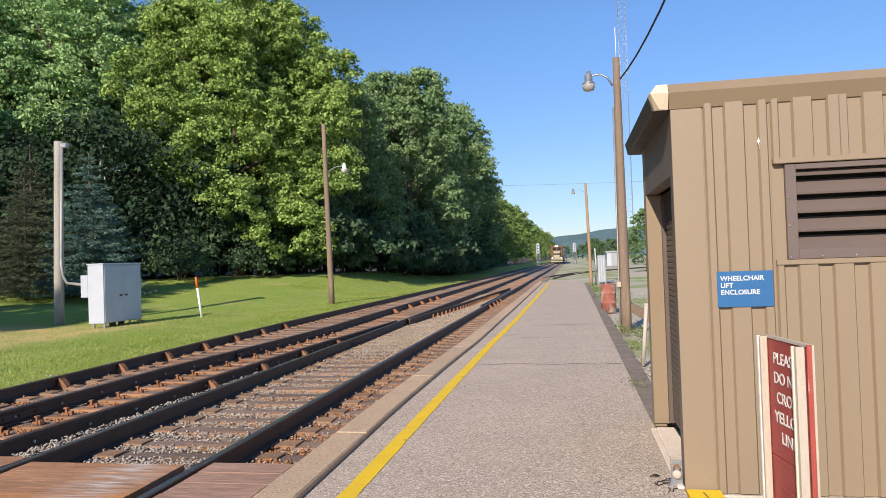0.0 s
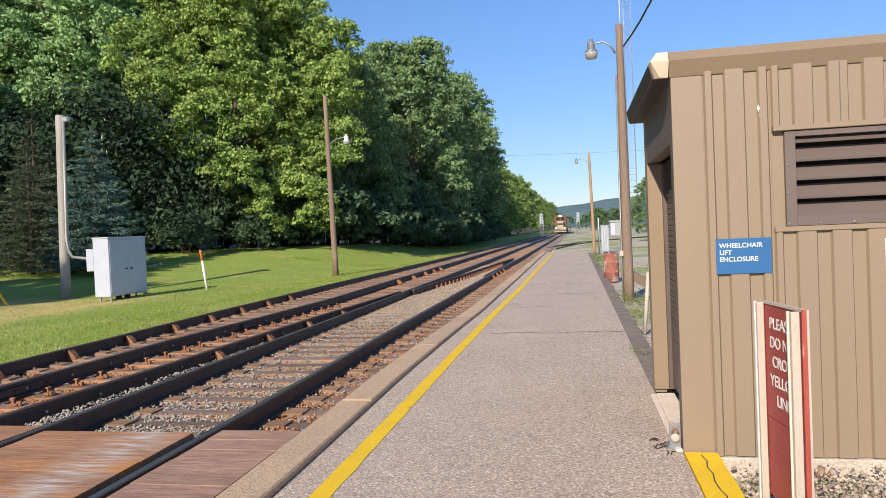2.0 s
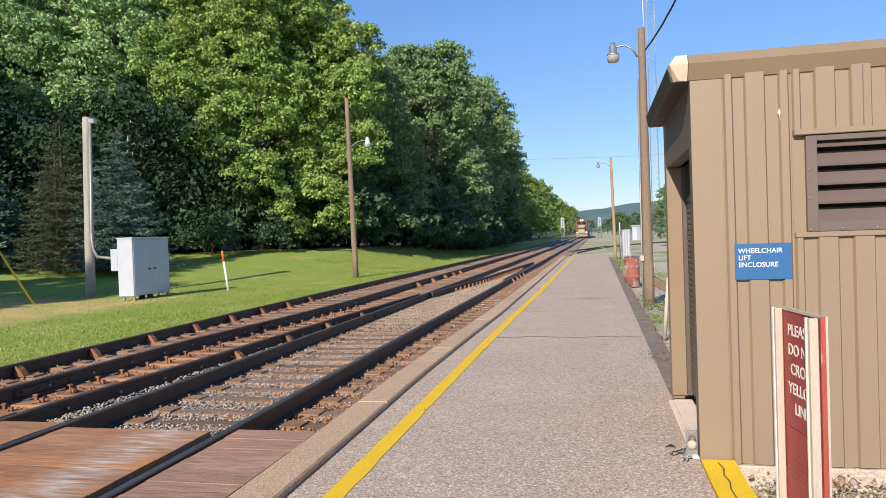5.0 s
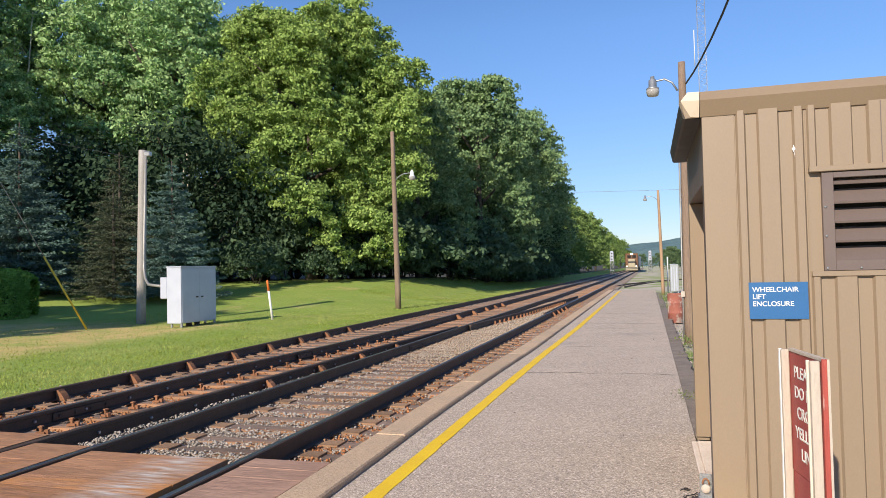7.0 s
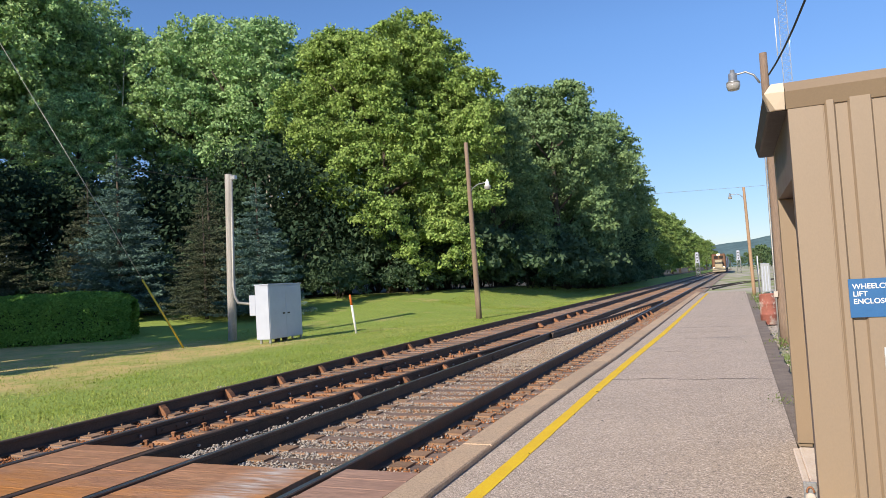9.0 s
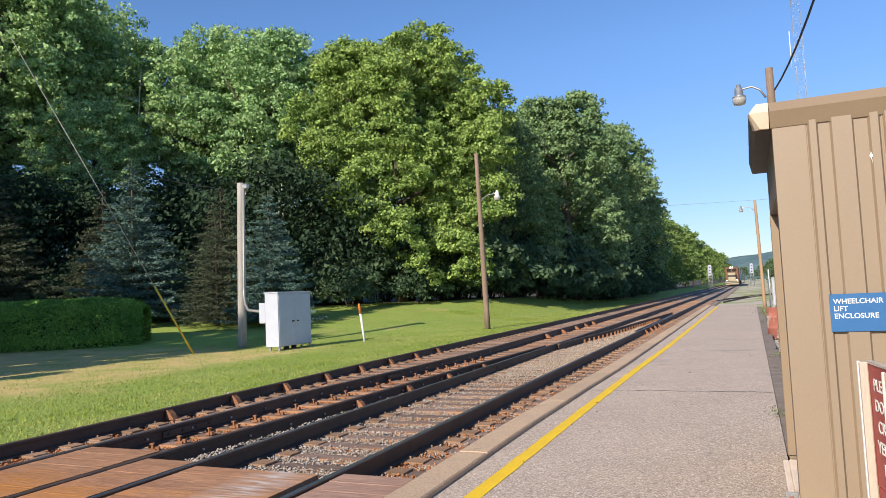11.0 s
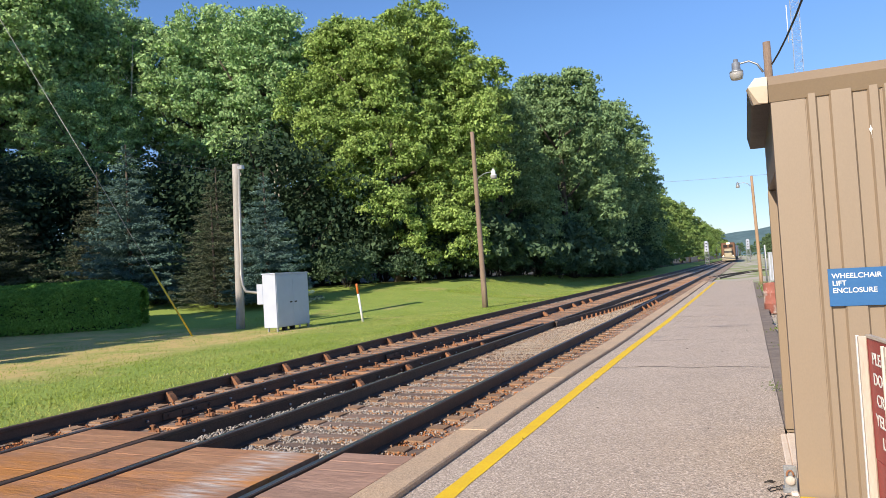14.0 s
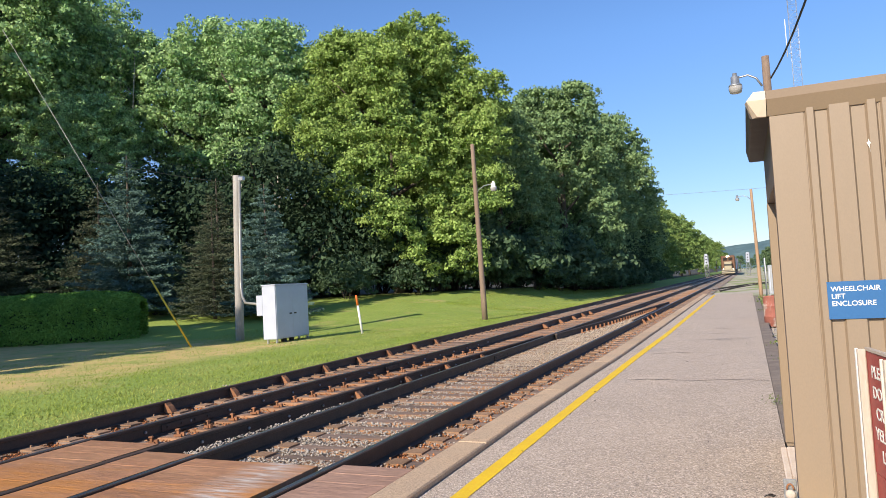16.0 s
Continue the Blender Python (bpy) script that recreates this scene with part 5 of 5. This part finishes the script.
wood_a = plant(broadleaf("woodland_tree", 19.4, 5.6, 12, M_DEEP, "tall woodland tree with dense green crown", 1050, 38, 0.155, low=0.0, clump=0.58, lobes=20, fine=0.8), -14.4, 64)
wood_b = plant(broadleaf("woodland_tree", 20.0, 6.3, 13, M_DEEP, "tall dark green woodland tree", 1050, 36, 0.16, low=0.0, clump=0.62, lobes=20, fine=0.8), -16.0, 74, 40)
lime = plant(broadleaf("woodland_tree", 16.3, 6.2, 14, M_LIME, "sunlit yellow-green tree at the wood's edge", 420, 46, 0.24, low=0.0, clump=0.8), -17, 138)
tall = plant(broadleaf("woodland_tree", 23.3, 7.0, 15, M_WOODS, "tall open-crowned tree on the bank", 1150, 46, 0.145, low=0.34, clump=0.66, lobes=20, fine=0.8), -35, 46, 20, 1.0)
for x, y, turn, s in ((-16.6, 52, 70, 0.72), (-15.2, 85, 130, 1.08), (-15.4, 98, 200, 1.16), (-20, 66, 10, 1.0), (-23, 84, 90, 1.05), (-16.4, 112, 30, 1.0), (-22, 105, 260, 1.0), (-24, 58, 300, 0.9)):
    again(wood_a if turn in (10, 90, 260, 300) else wood_b, x, y, turn, s)
for x, y, turn, s in ((-17, 155, 50, 1.0), (-17.5, 175, 100, 1.0), (-17.8, 198, 170, 1.05), (-17.5, 225, 240, 1.05), (-17.5, 258, 310, 1.0), (-17, 300, 20, 1.0), (-16, 345, 60, 1.0), (-14, 400, 60, 1.0), (-24, 150, 80, 1.1), (-25, 190, 20, 1.1)):
    again(lime, x, y, turn, s)
for x, y, turn, s in ((-40.4, 45, 80, 0.98), (-49, 40, 160, 1.05), (-50, 34, 220, 1.1), (-56, 28, 10, 1.1), (-31, 53, 120, 0.95), (-43, 36, 30, 0.65), (-51, 30, 130, 0.7)):
    again(tall, x, y, turn, s)
back = plant(broadleaf("woodland_tree", 23, 7.4, 17, M_WOODS, "tall woodland tree deep in the wood", 420, 34, 0.26, low=0.2, clump=0.85), -44, 55, 300, 1.05)
for x, y, turn, s in ((-60, 45, 60, 1.15), (-31, 72, 33, 0.85), (-39, 66, 77, 0.9), (-28, 92, 140, 0.85), (-50, 60, 190, 0.95)):
    again(back, x, y, turn, s)
far_tree = plant(broadleaf("far_tree", 17, 6.0, 16, M_FAR, "green tree far beyond the tracks, copied unseen to cast shade", 170, 34, 0.42, low=0.0, group="far trees"), 9, 262, 20, 0.5)
# unseen trees added behind the walk, some stretched tall, to shade lawn and wood
for x, y, turn, s, tall_by in ((-27, -3, 30, 1.05, 1.0), (-38, 5, 100, 1.05, 0.8), (-46.5, 10, 160, 0.85, 2.1), (-33, -12, 220, 0.9, 1.0), (-56, 8, 80, 1.0, 1.9), (-35, 8, 300, 0.8, 1.0), (-28.5, 8.5, 45, 0.55, 1.0), (-31.5, 6.5, 10, 0.6, 1.0)):
    again(far_tree, x, y, turn, s).scale.z = s * tall_by

blue = plant(conifer("blue_spruce", 7.0, 2.7, 21, M_BLUESPRUCE, "dense blue spruce with silvery needles", tiers=17, density=3.2, leaf=0.105), -21.9, 29)
spruce = plant(conifer("spruce", 7.6, 3.2, 22, M_DARKSPRUCE, "dark brownish green spruce with sparse lower boughs", tiers=16, density=1.9, leaf=0.11), -26.8, 31.0)
again(blue, -29.7, 27.3, 60, 1.27)
again(spruce, -34.5, 29.5, 60, 1.0)
again(spruce, -24.4, 27.8, 200, 0.76)
again(spruce, -39, 26, 140, 1.05)


def stems(parent, reach, high, seed):
    """Thin woody stems fanning out of the ground."""
    rnd, bm = random.Random(seed), bmesh.new()
    for k in range(7):
        a, r = k * 0.9 + rnd.uniform(-0.3, 0.3), reach * rnd.uniform(0.3, 0.9)
        tube(bm, [(0.1 * math.cos(a), 0.1 * math.sin(a), -0.2), (r * 0.4 * math.cos(a), r * 0.4 * math.sin(a), high * 0.5), (r * math.cos(a), r * math.sin(a), high * rnd.uniform(0.8, 1.1))], 0.03 * high / 2, 0.008, 5)
    part("stem_fan", bm, M_BARK, parent)


def bushes():
    """Undergrowth along the foot of the wood, its shade put into the leaf colours."""
    rng = np.random.default_rng(31)
    base = None
    spots = [(-16.0, 46), (-18.5, 40), (-22, 37), (-26, 38), (-14, 52), (-13.4, 62), (-13.2, 70), (-13.6, 78), (-13.9, 88), (-14.2, 98), (-14.6, 112), (-14.8, 126), (-14.8, 145), (-30, 36), (-34, 33), (-38, 30), (-43, 27), (-47, 23), (-20, 46), (-24, 44)]
    deep = [(-28, 45), (-33, 42), (-38, 39), (-43, 35), (-48, 31), (-53, 26), (-58, 20), (-24, 50), (-19, 55), (-17, 66), (-16, 80), (-16, 95), (-17, 110), (-22, 60), (-26, 66), (-30, 60), (-22, 72), (-34, 58), (-24, 80), (-20, 88), (-40, 52), (-47, 46), (-54, 40), (-30.6, 63), (-28, 61), (-25.4, 63), (-22.5, 64), (-19.2, 62), (-21, 52), (-25, 54), (-29, 55), (-33, 74), (-26, 73), (-36, 50), (-32, 49), (-41, 46), (-46, 41), (-27.5, 38.5), (-31.5, 39), (-40, 34), (-46, 31.5), (-50, 29), (-37, 44), (-51, 36)]
    spots += [(-12.9 - 0.02 * k, 55 + 4.6 * k) for k in range(14)]
    under = [(-23, 43.5), (-20, 44), (-17.5, 44.5), (-26, 43), (-15.3, 47), (-14.2, 56), (-13.2, 61), (-13.3, 67), (-13.6, 74), (-13.8, 82), (-14, 92), (-14.5, 104), (-22, 45.5), (-25, 46), (-19, 45.5), (-18.5, 48), (-29, 40), (-32.5, 36.5)]
    for i, (x, y) in enumerate(spots):
        if base is None:
            base = thing("bush", pose(0, 0, 0), "leafy undergrowth at the wood's edge, shade in its colour", "bush", "undergrowth")
            c = crown_points(rng, [(0, 0, 0.9, 2.2, 2.2, 1.2), (1.5, 0.4, 0.7, 1.4, 1.4, 0.9), (-1.4, -0.5, 1.3, 1.3, 1.3, 1.3)], 60)
            quads("leaves", leaf_cloud(c, rng.uniform(0.4, 0.8, len(c)), 50, 0.115, rng), 4, M_EDGESHADE, base)
            stems(base, 1.6, 1.6, 3)
            plant(base, x, y)
        else:
            again(base, x, y, i * 67, rng.uniform(0.75, 1.4))
    large = thing("bush", pose(0, 0, 0), "tall thicket under the wood, shade in its leaf colour", "bush", "undergrowth")
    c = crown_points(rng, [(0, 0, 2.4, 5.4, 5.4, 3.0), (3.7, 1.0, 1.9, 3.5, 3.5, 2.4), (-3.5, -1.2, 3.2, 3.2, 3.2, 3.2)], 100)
    quads("leaves", leaf_cloud(c, rng.uniform(0.9, 1.7, len(c)), 66, 0.12, rng), 4, M_UNDERSHADE, large)
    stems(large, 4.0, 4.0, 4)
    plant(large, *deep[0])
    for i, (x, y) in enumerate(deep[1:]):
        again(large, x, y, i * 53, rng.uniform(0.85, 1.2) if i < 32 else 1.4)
    for i, (x, y) in enumerate(under):
        again(base, x, y, i * 71, rng.uniform(1.5, 2.1))


bushes()


def hedge():
    rng = np.random.default_rng(41)
    h = thing("hedge", pose(-28.2, 20.1, -0.38, 0, 0, 30), "clipped dark green hedge, rounded at the end", "hedge")
    n = 90000
    # a rounded bar along local x
    u = rng.uniform(-5.2, 5.0, n)
    a = rng.uniform(-0.25, math.pi + 0.25, n)
    end = np.sqrt(np.clip(1 - (np.clip(np.abs(u) - 3.3, 0, None) / 1.92) ** 2, 0, 1))
    ry, rz = 1.35 * end, 1.25 * (0.30 + 0.70 * end)
    cs, sn = np.cos(a), np.sin(a)
    q = 0.52
    p = np.stack([u, ry * np.sign(cs) * np.abs(cs) ** q, 1.15 + rz * np.sign(sn) * np.abs(sn) ** q], 1)
    p[:, 2] = np.where(rng.uniform(0, 1, n) < 0.34, rng.uniform(0, 1.5, n), p[:, 2])
    p += rng.normal(0, 0.035, p.shape) + 0.025 * np.stack([np.sin(p[:, 0] * 2.1), np.cos(p[:, 0] * 1.7), np.sin(p[:, 0] * 3)], 1)
    nrm = np.stack([np.zeros(n), cs, sn], 1) + rng.normal(0, 0.6, (n, 3))
    nrm /= np.linalg.norm(nrm, axis=1)[:, None]
    t = np.cross(nrm, rng.normal(0, 1, (n, 3)))
    t /= np.linalg.norm(t, axis=1)[:, None]
    b = np.cross(nrm, t)
    s = rng.uniform(0.034, 0.072, n)[:, None]
    quads("leaves", np.stack([p - t * s, p + b * s * 0.6, p + t * s, p - b * s * 0.6], 1), 4, M_HEDGE, h)
    # added black box: darkens the hedge's inside behind the leaves
    part("core", boxes((-4.2, -1.0, 0.0, 4.2, 1.0, 2.0), bevel=0.5), M_DARK, h, "black filler box for the shade inside the hedge")


hedge()


def grass():
    """Blades over the near lawn."""
    rng = np.random.default_rng(51)
    n, far = 110000, 45000
    x = np.concatenate([-7.8 - 12 * rng.uniform(0, 1, n) ** 1.6, -7.9 - 7 * rng.uniform(0, 1, far)])
    y = np.concatenate([3 + 34 * rng.uniform(0, 1, n) ** 1.4, 36 + 44 * rng.uniform(0, 1, far) ** 1.3])
    n += far
    k = rng.uniform(0, 1, n) < np.clip((-x - 7.8) / 0.8, 0.05, 1)
    k &= (x > -12.8) | (y > 21.0) | (rng.uniform(0, 1, n) < 0.35)
    x, y = x[k], y[k]
    n = len(x)
    z = np.array([ground_z(a, b) for a, b in zip(x, y)]) - 0.035
    a = rng.uniform(0, 2 * np.pi, n)
    grow = np.where(y > 36, 1.25, 1.0)
    hgt, w = rng.uniform(0.02, 0.06, n) * grow, rng.uniform(0.006, 0.013, n) * grow
    p = np.stack([x, y, z], 1)
    side = np.stack([np.cos(a), np.sin(a), 0 * a], 1) * w[:, None]
    tip = np.stack([rng.normal(0, 0.03, n), rng.normal(0, 0.03, n), hgt], 1)
    g = quads("grass", np.stack([p - side, p + side, p + tip], 1), 3, M_BLADE)
    tagged(g, "short mown grass blades on the lawn", "grass", kind="stuff")


grass()

def weeds():
    """Small green plants in the kerb and at the poles."""
    rng = np.random.default_rng(61)
    for x, y, k, size in ((1.27, 7.7, 40, 0.05), (1.62, 14.3, 90, 0.10), (1.9, 14.0, 80, 0.09), (2.3, 13.2, 70, 0.09), (1.6, 12.2, 50, 0.07), (1.75, 16.5, 60, 0.08), (1.55, 26, 70, 0.1), (1.5, 33, 80, 0.12), (2.0, 30, 90, 0.12), (1.7, 36.5, 90, 0.12)):
        w = thing("weed", pose(x, y, -0.14 if x > 1.3 else -0.01), "small green weed growing beside the kerb", "weed", "weeds")
        k *= 2
        p = rng.normal(0, 1, (k, 3)) * np.array((size * 1.6, size * 1.6, 0)) + np.array((0, 0, 1)) * rng.uniform(0, size * 2, (k, 1))
        d = rng.normal(0, 1, (k, 3)) + np.array((0, 0, 0.8))
        d /= np.linalg.norm(d, axis=1)[:, None]
        b = np.cross(d, rng.normal(0, 1, (k, 3)))
        b /= np.linalg.norm(b, axis=1)[:, None]
        quads("leaves", np.stack([p, p + d * size * 0.3 + b * size * 0.12, p + d * size * 0.6, p + d * size * 0.3 - b * size * 0.12], 1), 4, M_WEED, w)


weeds()


def bare_trunks():
    """Pale and dead stems showing in the wood."""
    rng = random.Random(9)
    for x, y, h, lean in ((-30.5, 41, 10.5, 0.5), (-29.8, 41.3, 10.0, -0.4), (-33.5, 41, 9.5, 0.3), (-44.5, 40, 20.5, 0.6), (-43.6, 40, 19, 1.2)):
        t = thing("bare_trunk", pose(x, y, ground_z(x, y)), "slender pale bare trunk in the wood", "tree trunk", "bare trunks")
        bm = tube(bmesh.new(), [(0, 0, -0.3), (lean * 0.3, 0, h * 0.4), (lean, 0.2, h)], 0.11, 0.03, 7)
        for k in range(5):
            z = h * (0.6 + 0.07 * k)
            a = rng.uniform(0, 6.3)
            tube(bm, [(lean * z / h, 0.1, z), (lean * z / h + 0.8 * math.cos(a), 0.8 * math.sin(a), z + 0.9)], 0.03, 0.01, 5)
        part("stem", bm, M_BIRCH, t)


bare_trunks()

# ---- far end of the line ----
def locomotive():
    t = thing("locomotive", pose(-3.1, 180, RAIL_TOP, 0, 0, 0), "orange and black freight locomotive with lit headlights", "locomotive")
    part("body", boxes((-1.5, 3.0, 1.2, 1.5, 20, 4.3), bevel=0.1), M_LOCOK, t)
    part("cab", boxes((-1.55, 1.6, 1.2, 1.55, 4.0, 4.55), bevel=0.15), M_LOCO, t)
    part("nose", boxes((-0.85, 0.0, 1.2, 0.85, 1.7, 3.1), bevel=0.15), M_CREAM, t)
    part("nose_band", boxes((-0.87, -0.02, 2.0, 0.87, 1.2, 2.6), bevel=0.1), M_LOCOK, t)
    part("pilot", boxes((-1.5, -0.3, 0.25, 1.5, 0.2, 1.25), bevel=0.06), M_CREAM, t, "cream striped pilot")
    part("stripe", boxes((-1.5, -0.32, 0.55, 1.5, -0.302, 0.75), (-1.5, -0.32, 0.95, 1.5, -0.302, 1.08)), M_LOCOK, t)
    for x in (-1.05, 0.15):
        part("windscreen", boxes((x, 1.58, 3.35, x + 0.9, 1.6, 4.05)), M_DARK, t, "dark cab window")
    for x in (-0.2, 0.2):
        bm = bmesh.new()
        bmesh.ops.create_uvsphere(bm, u_segments=10, v_segments=6, radius=0.17, matrix=Matrix.Translation((x, 1.55, 4.35)))
        part("headlight", bm, M_HEADLIGHT, t)
    for x in (-1.1, 1.1):
        bm = bmesh.new()
        bmesh.ops.create_uvsphere(bm, u_segments=10, v_segments=6, radius=0.11, matrix=Matrix.Translation((x, -0.33, 1.35)))
        part("ditch_light", bm, M_HEADLIGHT, t)
    part("truck", boxes((-1.3, 1.0, 0.05, 1.3, 5.5, 1.15), bevel=0.1), M_LOCOK, t)
    part("truck", boxes((-1.3, 14, 0.05, 1.3, 18.5, 1.15), bevel=0.1), M_LOCOK, t)
    for k, mat in enumerate((M_BOX, M_BARREL, M_BOX)):
        c = thing("freight_car", pose(-3.1, 202 + 18 * k, RAIL_TOP), ("pale grey freight car", "rusty red freight car", "pale grey freight car")[k], "freight car", "freight cars")
        part("body", boxes((-1.5, 0, 1.1, 1.5, 16.5, 4.2), bevel=0.05), mat, c)
        part("truck", boxes((-1.2, 1, 0.03, 1.2, 3.2, 1.1), bevel=0.05), M_LOCOK, c)
        part("truck", boxes((-1.2, 13.3, 0.03, 1.2, 15.5, 1.1), bevel=0.05), M_LOCOK, c)


locomotive()


def lattice(name, x, y, z0, h, w, bays, label, category, material, r=0.03):
    t = thing(name, pose(x, y, z0), label, category)
    bm = bmesh.new()
    c = [(-w / 2, -w / 2), (w / 2, -w / 2), (w / 2, w / 2), (-w / 2, w / 2)]
    for a in c:
        tube(bm, [(*a, -0.3), (*a, h)], r, seg=4)
    for i in range(bays):
        za, zb = h * i / bays, h * (i + 1) / bays
        for k in range(4):
            a, b = c[k], c[(k + 1) % 4]
            tube(bm, [(*a, za), (*b, zb)], r * 0.6, seg=3, caps=False)
            tube(bm, [(*a, zb), (*b, zb)], r * 0.6, seg=3, caps=False)
    part("lattice", bm, material, t)
    return t


mast = lattice("radio_mast", 10.3, 120, -0.2, 62, 1.2, 62, "tall thin grey lattice radio mast", "mast", M_STEEL, 0.03)
part("antenna", tube(bmesh.new(), [(-1.15, 0, 34), (-1.15, 0, 40)], 0.07, seg=5), M_WHITE, mast, "pale whip antenna")
part("antenna_arm", tube(bmesh.new(), [(-1.15, 0, 34.5), (-0.5, 0, 34.5)], 0.04, seg=4), M_STEEL, mast)
for x, y, hgt in ((-6.4, 150, 4.6), (1.3, 168, 4.8)):
    s = lattice("railway_signal", x, y, -0.2, hgt, 0.75, 6, "silver lattice signal mast beside the line", "signal", M_STEEL, 0.07)
    part("signal_head", boxes((-0.28, -0.55, hgt - 1.9, 0.28, -0.40, hgt + 0.25), bevel=0.04), M_BOX, s, "silver signal head")
    for k in range(3):
        part("signal_lens", boxes((-0.13, -0.58, hgt - 1.6 + 0.6 * k, 0.13, -0.551, hgt - 1.34 + 0.6 * k), bevel=0.02), M_LOCOK, s, "dark signal lens")
for x, y, turn, s in ((14, 92, 40, 0.34), (6.5, 190, 20, 0.3), (16, 280, 70, 0.5), (24, 300, 10, 0.5), (3, 420, 0, 0.4), (-3, 520, 0, 0.6), (8, 500, 60, 0.6), (18, 420, 60, 0.6), (28, 450, 10, 0.7), (38, 440, 80, 0.7), (50, 430, 130, 0.7), (14, 540, 200, 0.8), (-14, 560, 20, 0.8), (24, 560, 70, 0.8), (62, 420, 10, 0.7)):
    again(far_tree, x, y, turn, s)


for x, y, turn, s in ((7.8, 70, 0, 0.31), (10.6, 73, 90, 0.33), (13.0, 80, 200, 0.36)):
    again(wood_b, x, y, turn, s)


def hut(x, y, w, d, h, label):
    b = thing("hut", pose(x, y, -0.15), label, "building")
    part("wall", boxes((-w / 2, 0, 0, w / 2, d, h)), M_BOX, b)
    part("roof", boxes((-w / 2 - 0.2, -0.2, h, w / 2 + 0.2, d + 0.2, h + 0.25)), M_STEEL, b)
    part("door", boxes((-0.5, -0.03, 0, 0.5, -0.002, 2.05)), M_STEEL, b)


hut(7.5, 118, 2.4, 3, 2.2, "white trackside equipment hut")
siding = thing("railway_track", pose(0, 0, 0), "rusty siding curving away beyond the platform", "railway track", kind="structure")
for off in (0.0, 1.5):
    part("rail", sweep(bmesh.new(), PROFILE, [(x + off * 0.6, y - off * 0.8, RAIL_TOP - 0.15) for x, y in ((-1.9, 58), (-0.9, 66), (1.2, 75), (4.5, 84), (9, 93), (16, 104))]), M_RAIL, siding)


def debris():
    """Dark litter at the lock and small twigs on the platform."""
    rng = random.Random(12)
    for i in range(26):
        near = i < 16
        x, y = (1.17 + rng.uniform(-0.1, 0.05), 4.05 + rng.uniform(-0.12, 0.25)) if near else (rng.uniform(-1.0, 1.1), rng.uniform(2.5, 12))
        a, l = rng.uniform(0, 360), rng.uniform(0.015, 0.05) if near else rng.uniform(0.008, 0.02)
        bm = tube(bmesh.new(), [(-l, 0, 0.004), (0, l * 0.3, 0.009), (l, 0, 0.004)], 0.004, 0.002, 5)
        ob = part("twig", bm, M_SHADEBROWN)
        ob.matrix_basis = pose(x, y, 0.0, 0, 0, a)
        tagged(ob, "small dark twig on the asphalt", "twig", "twigs")


debris()
# many small pieces last
ties()
braces()
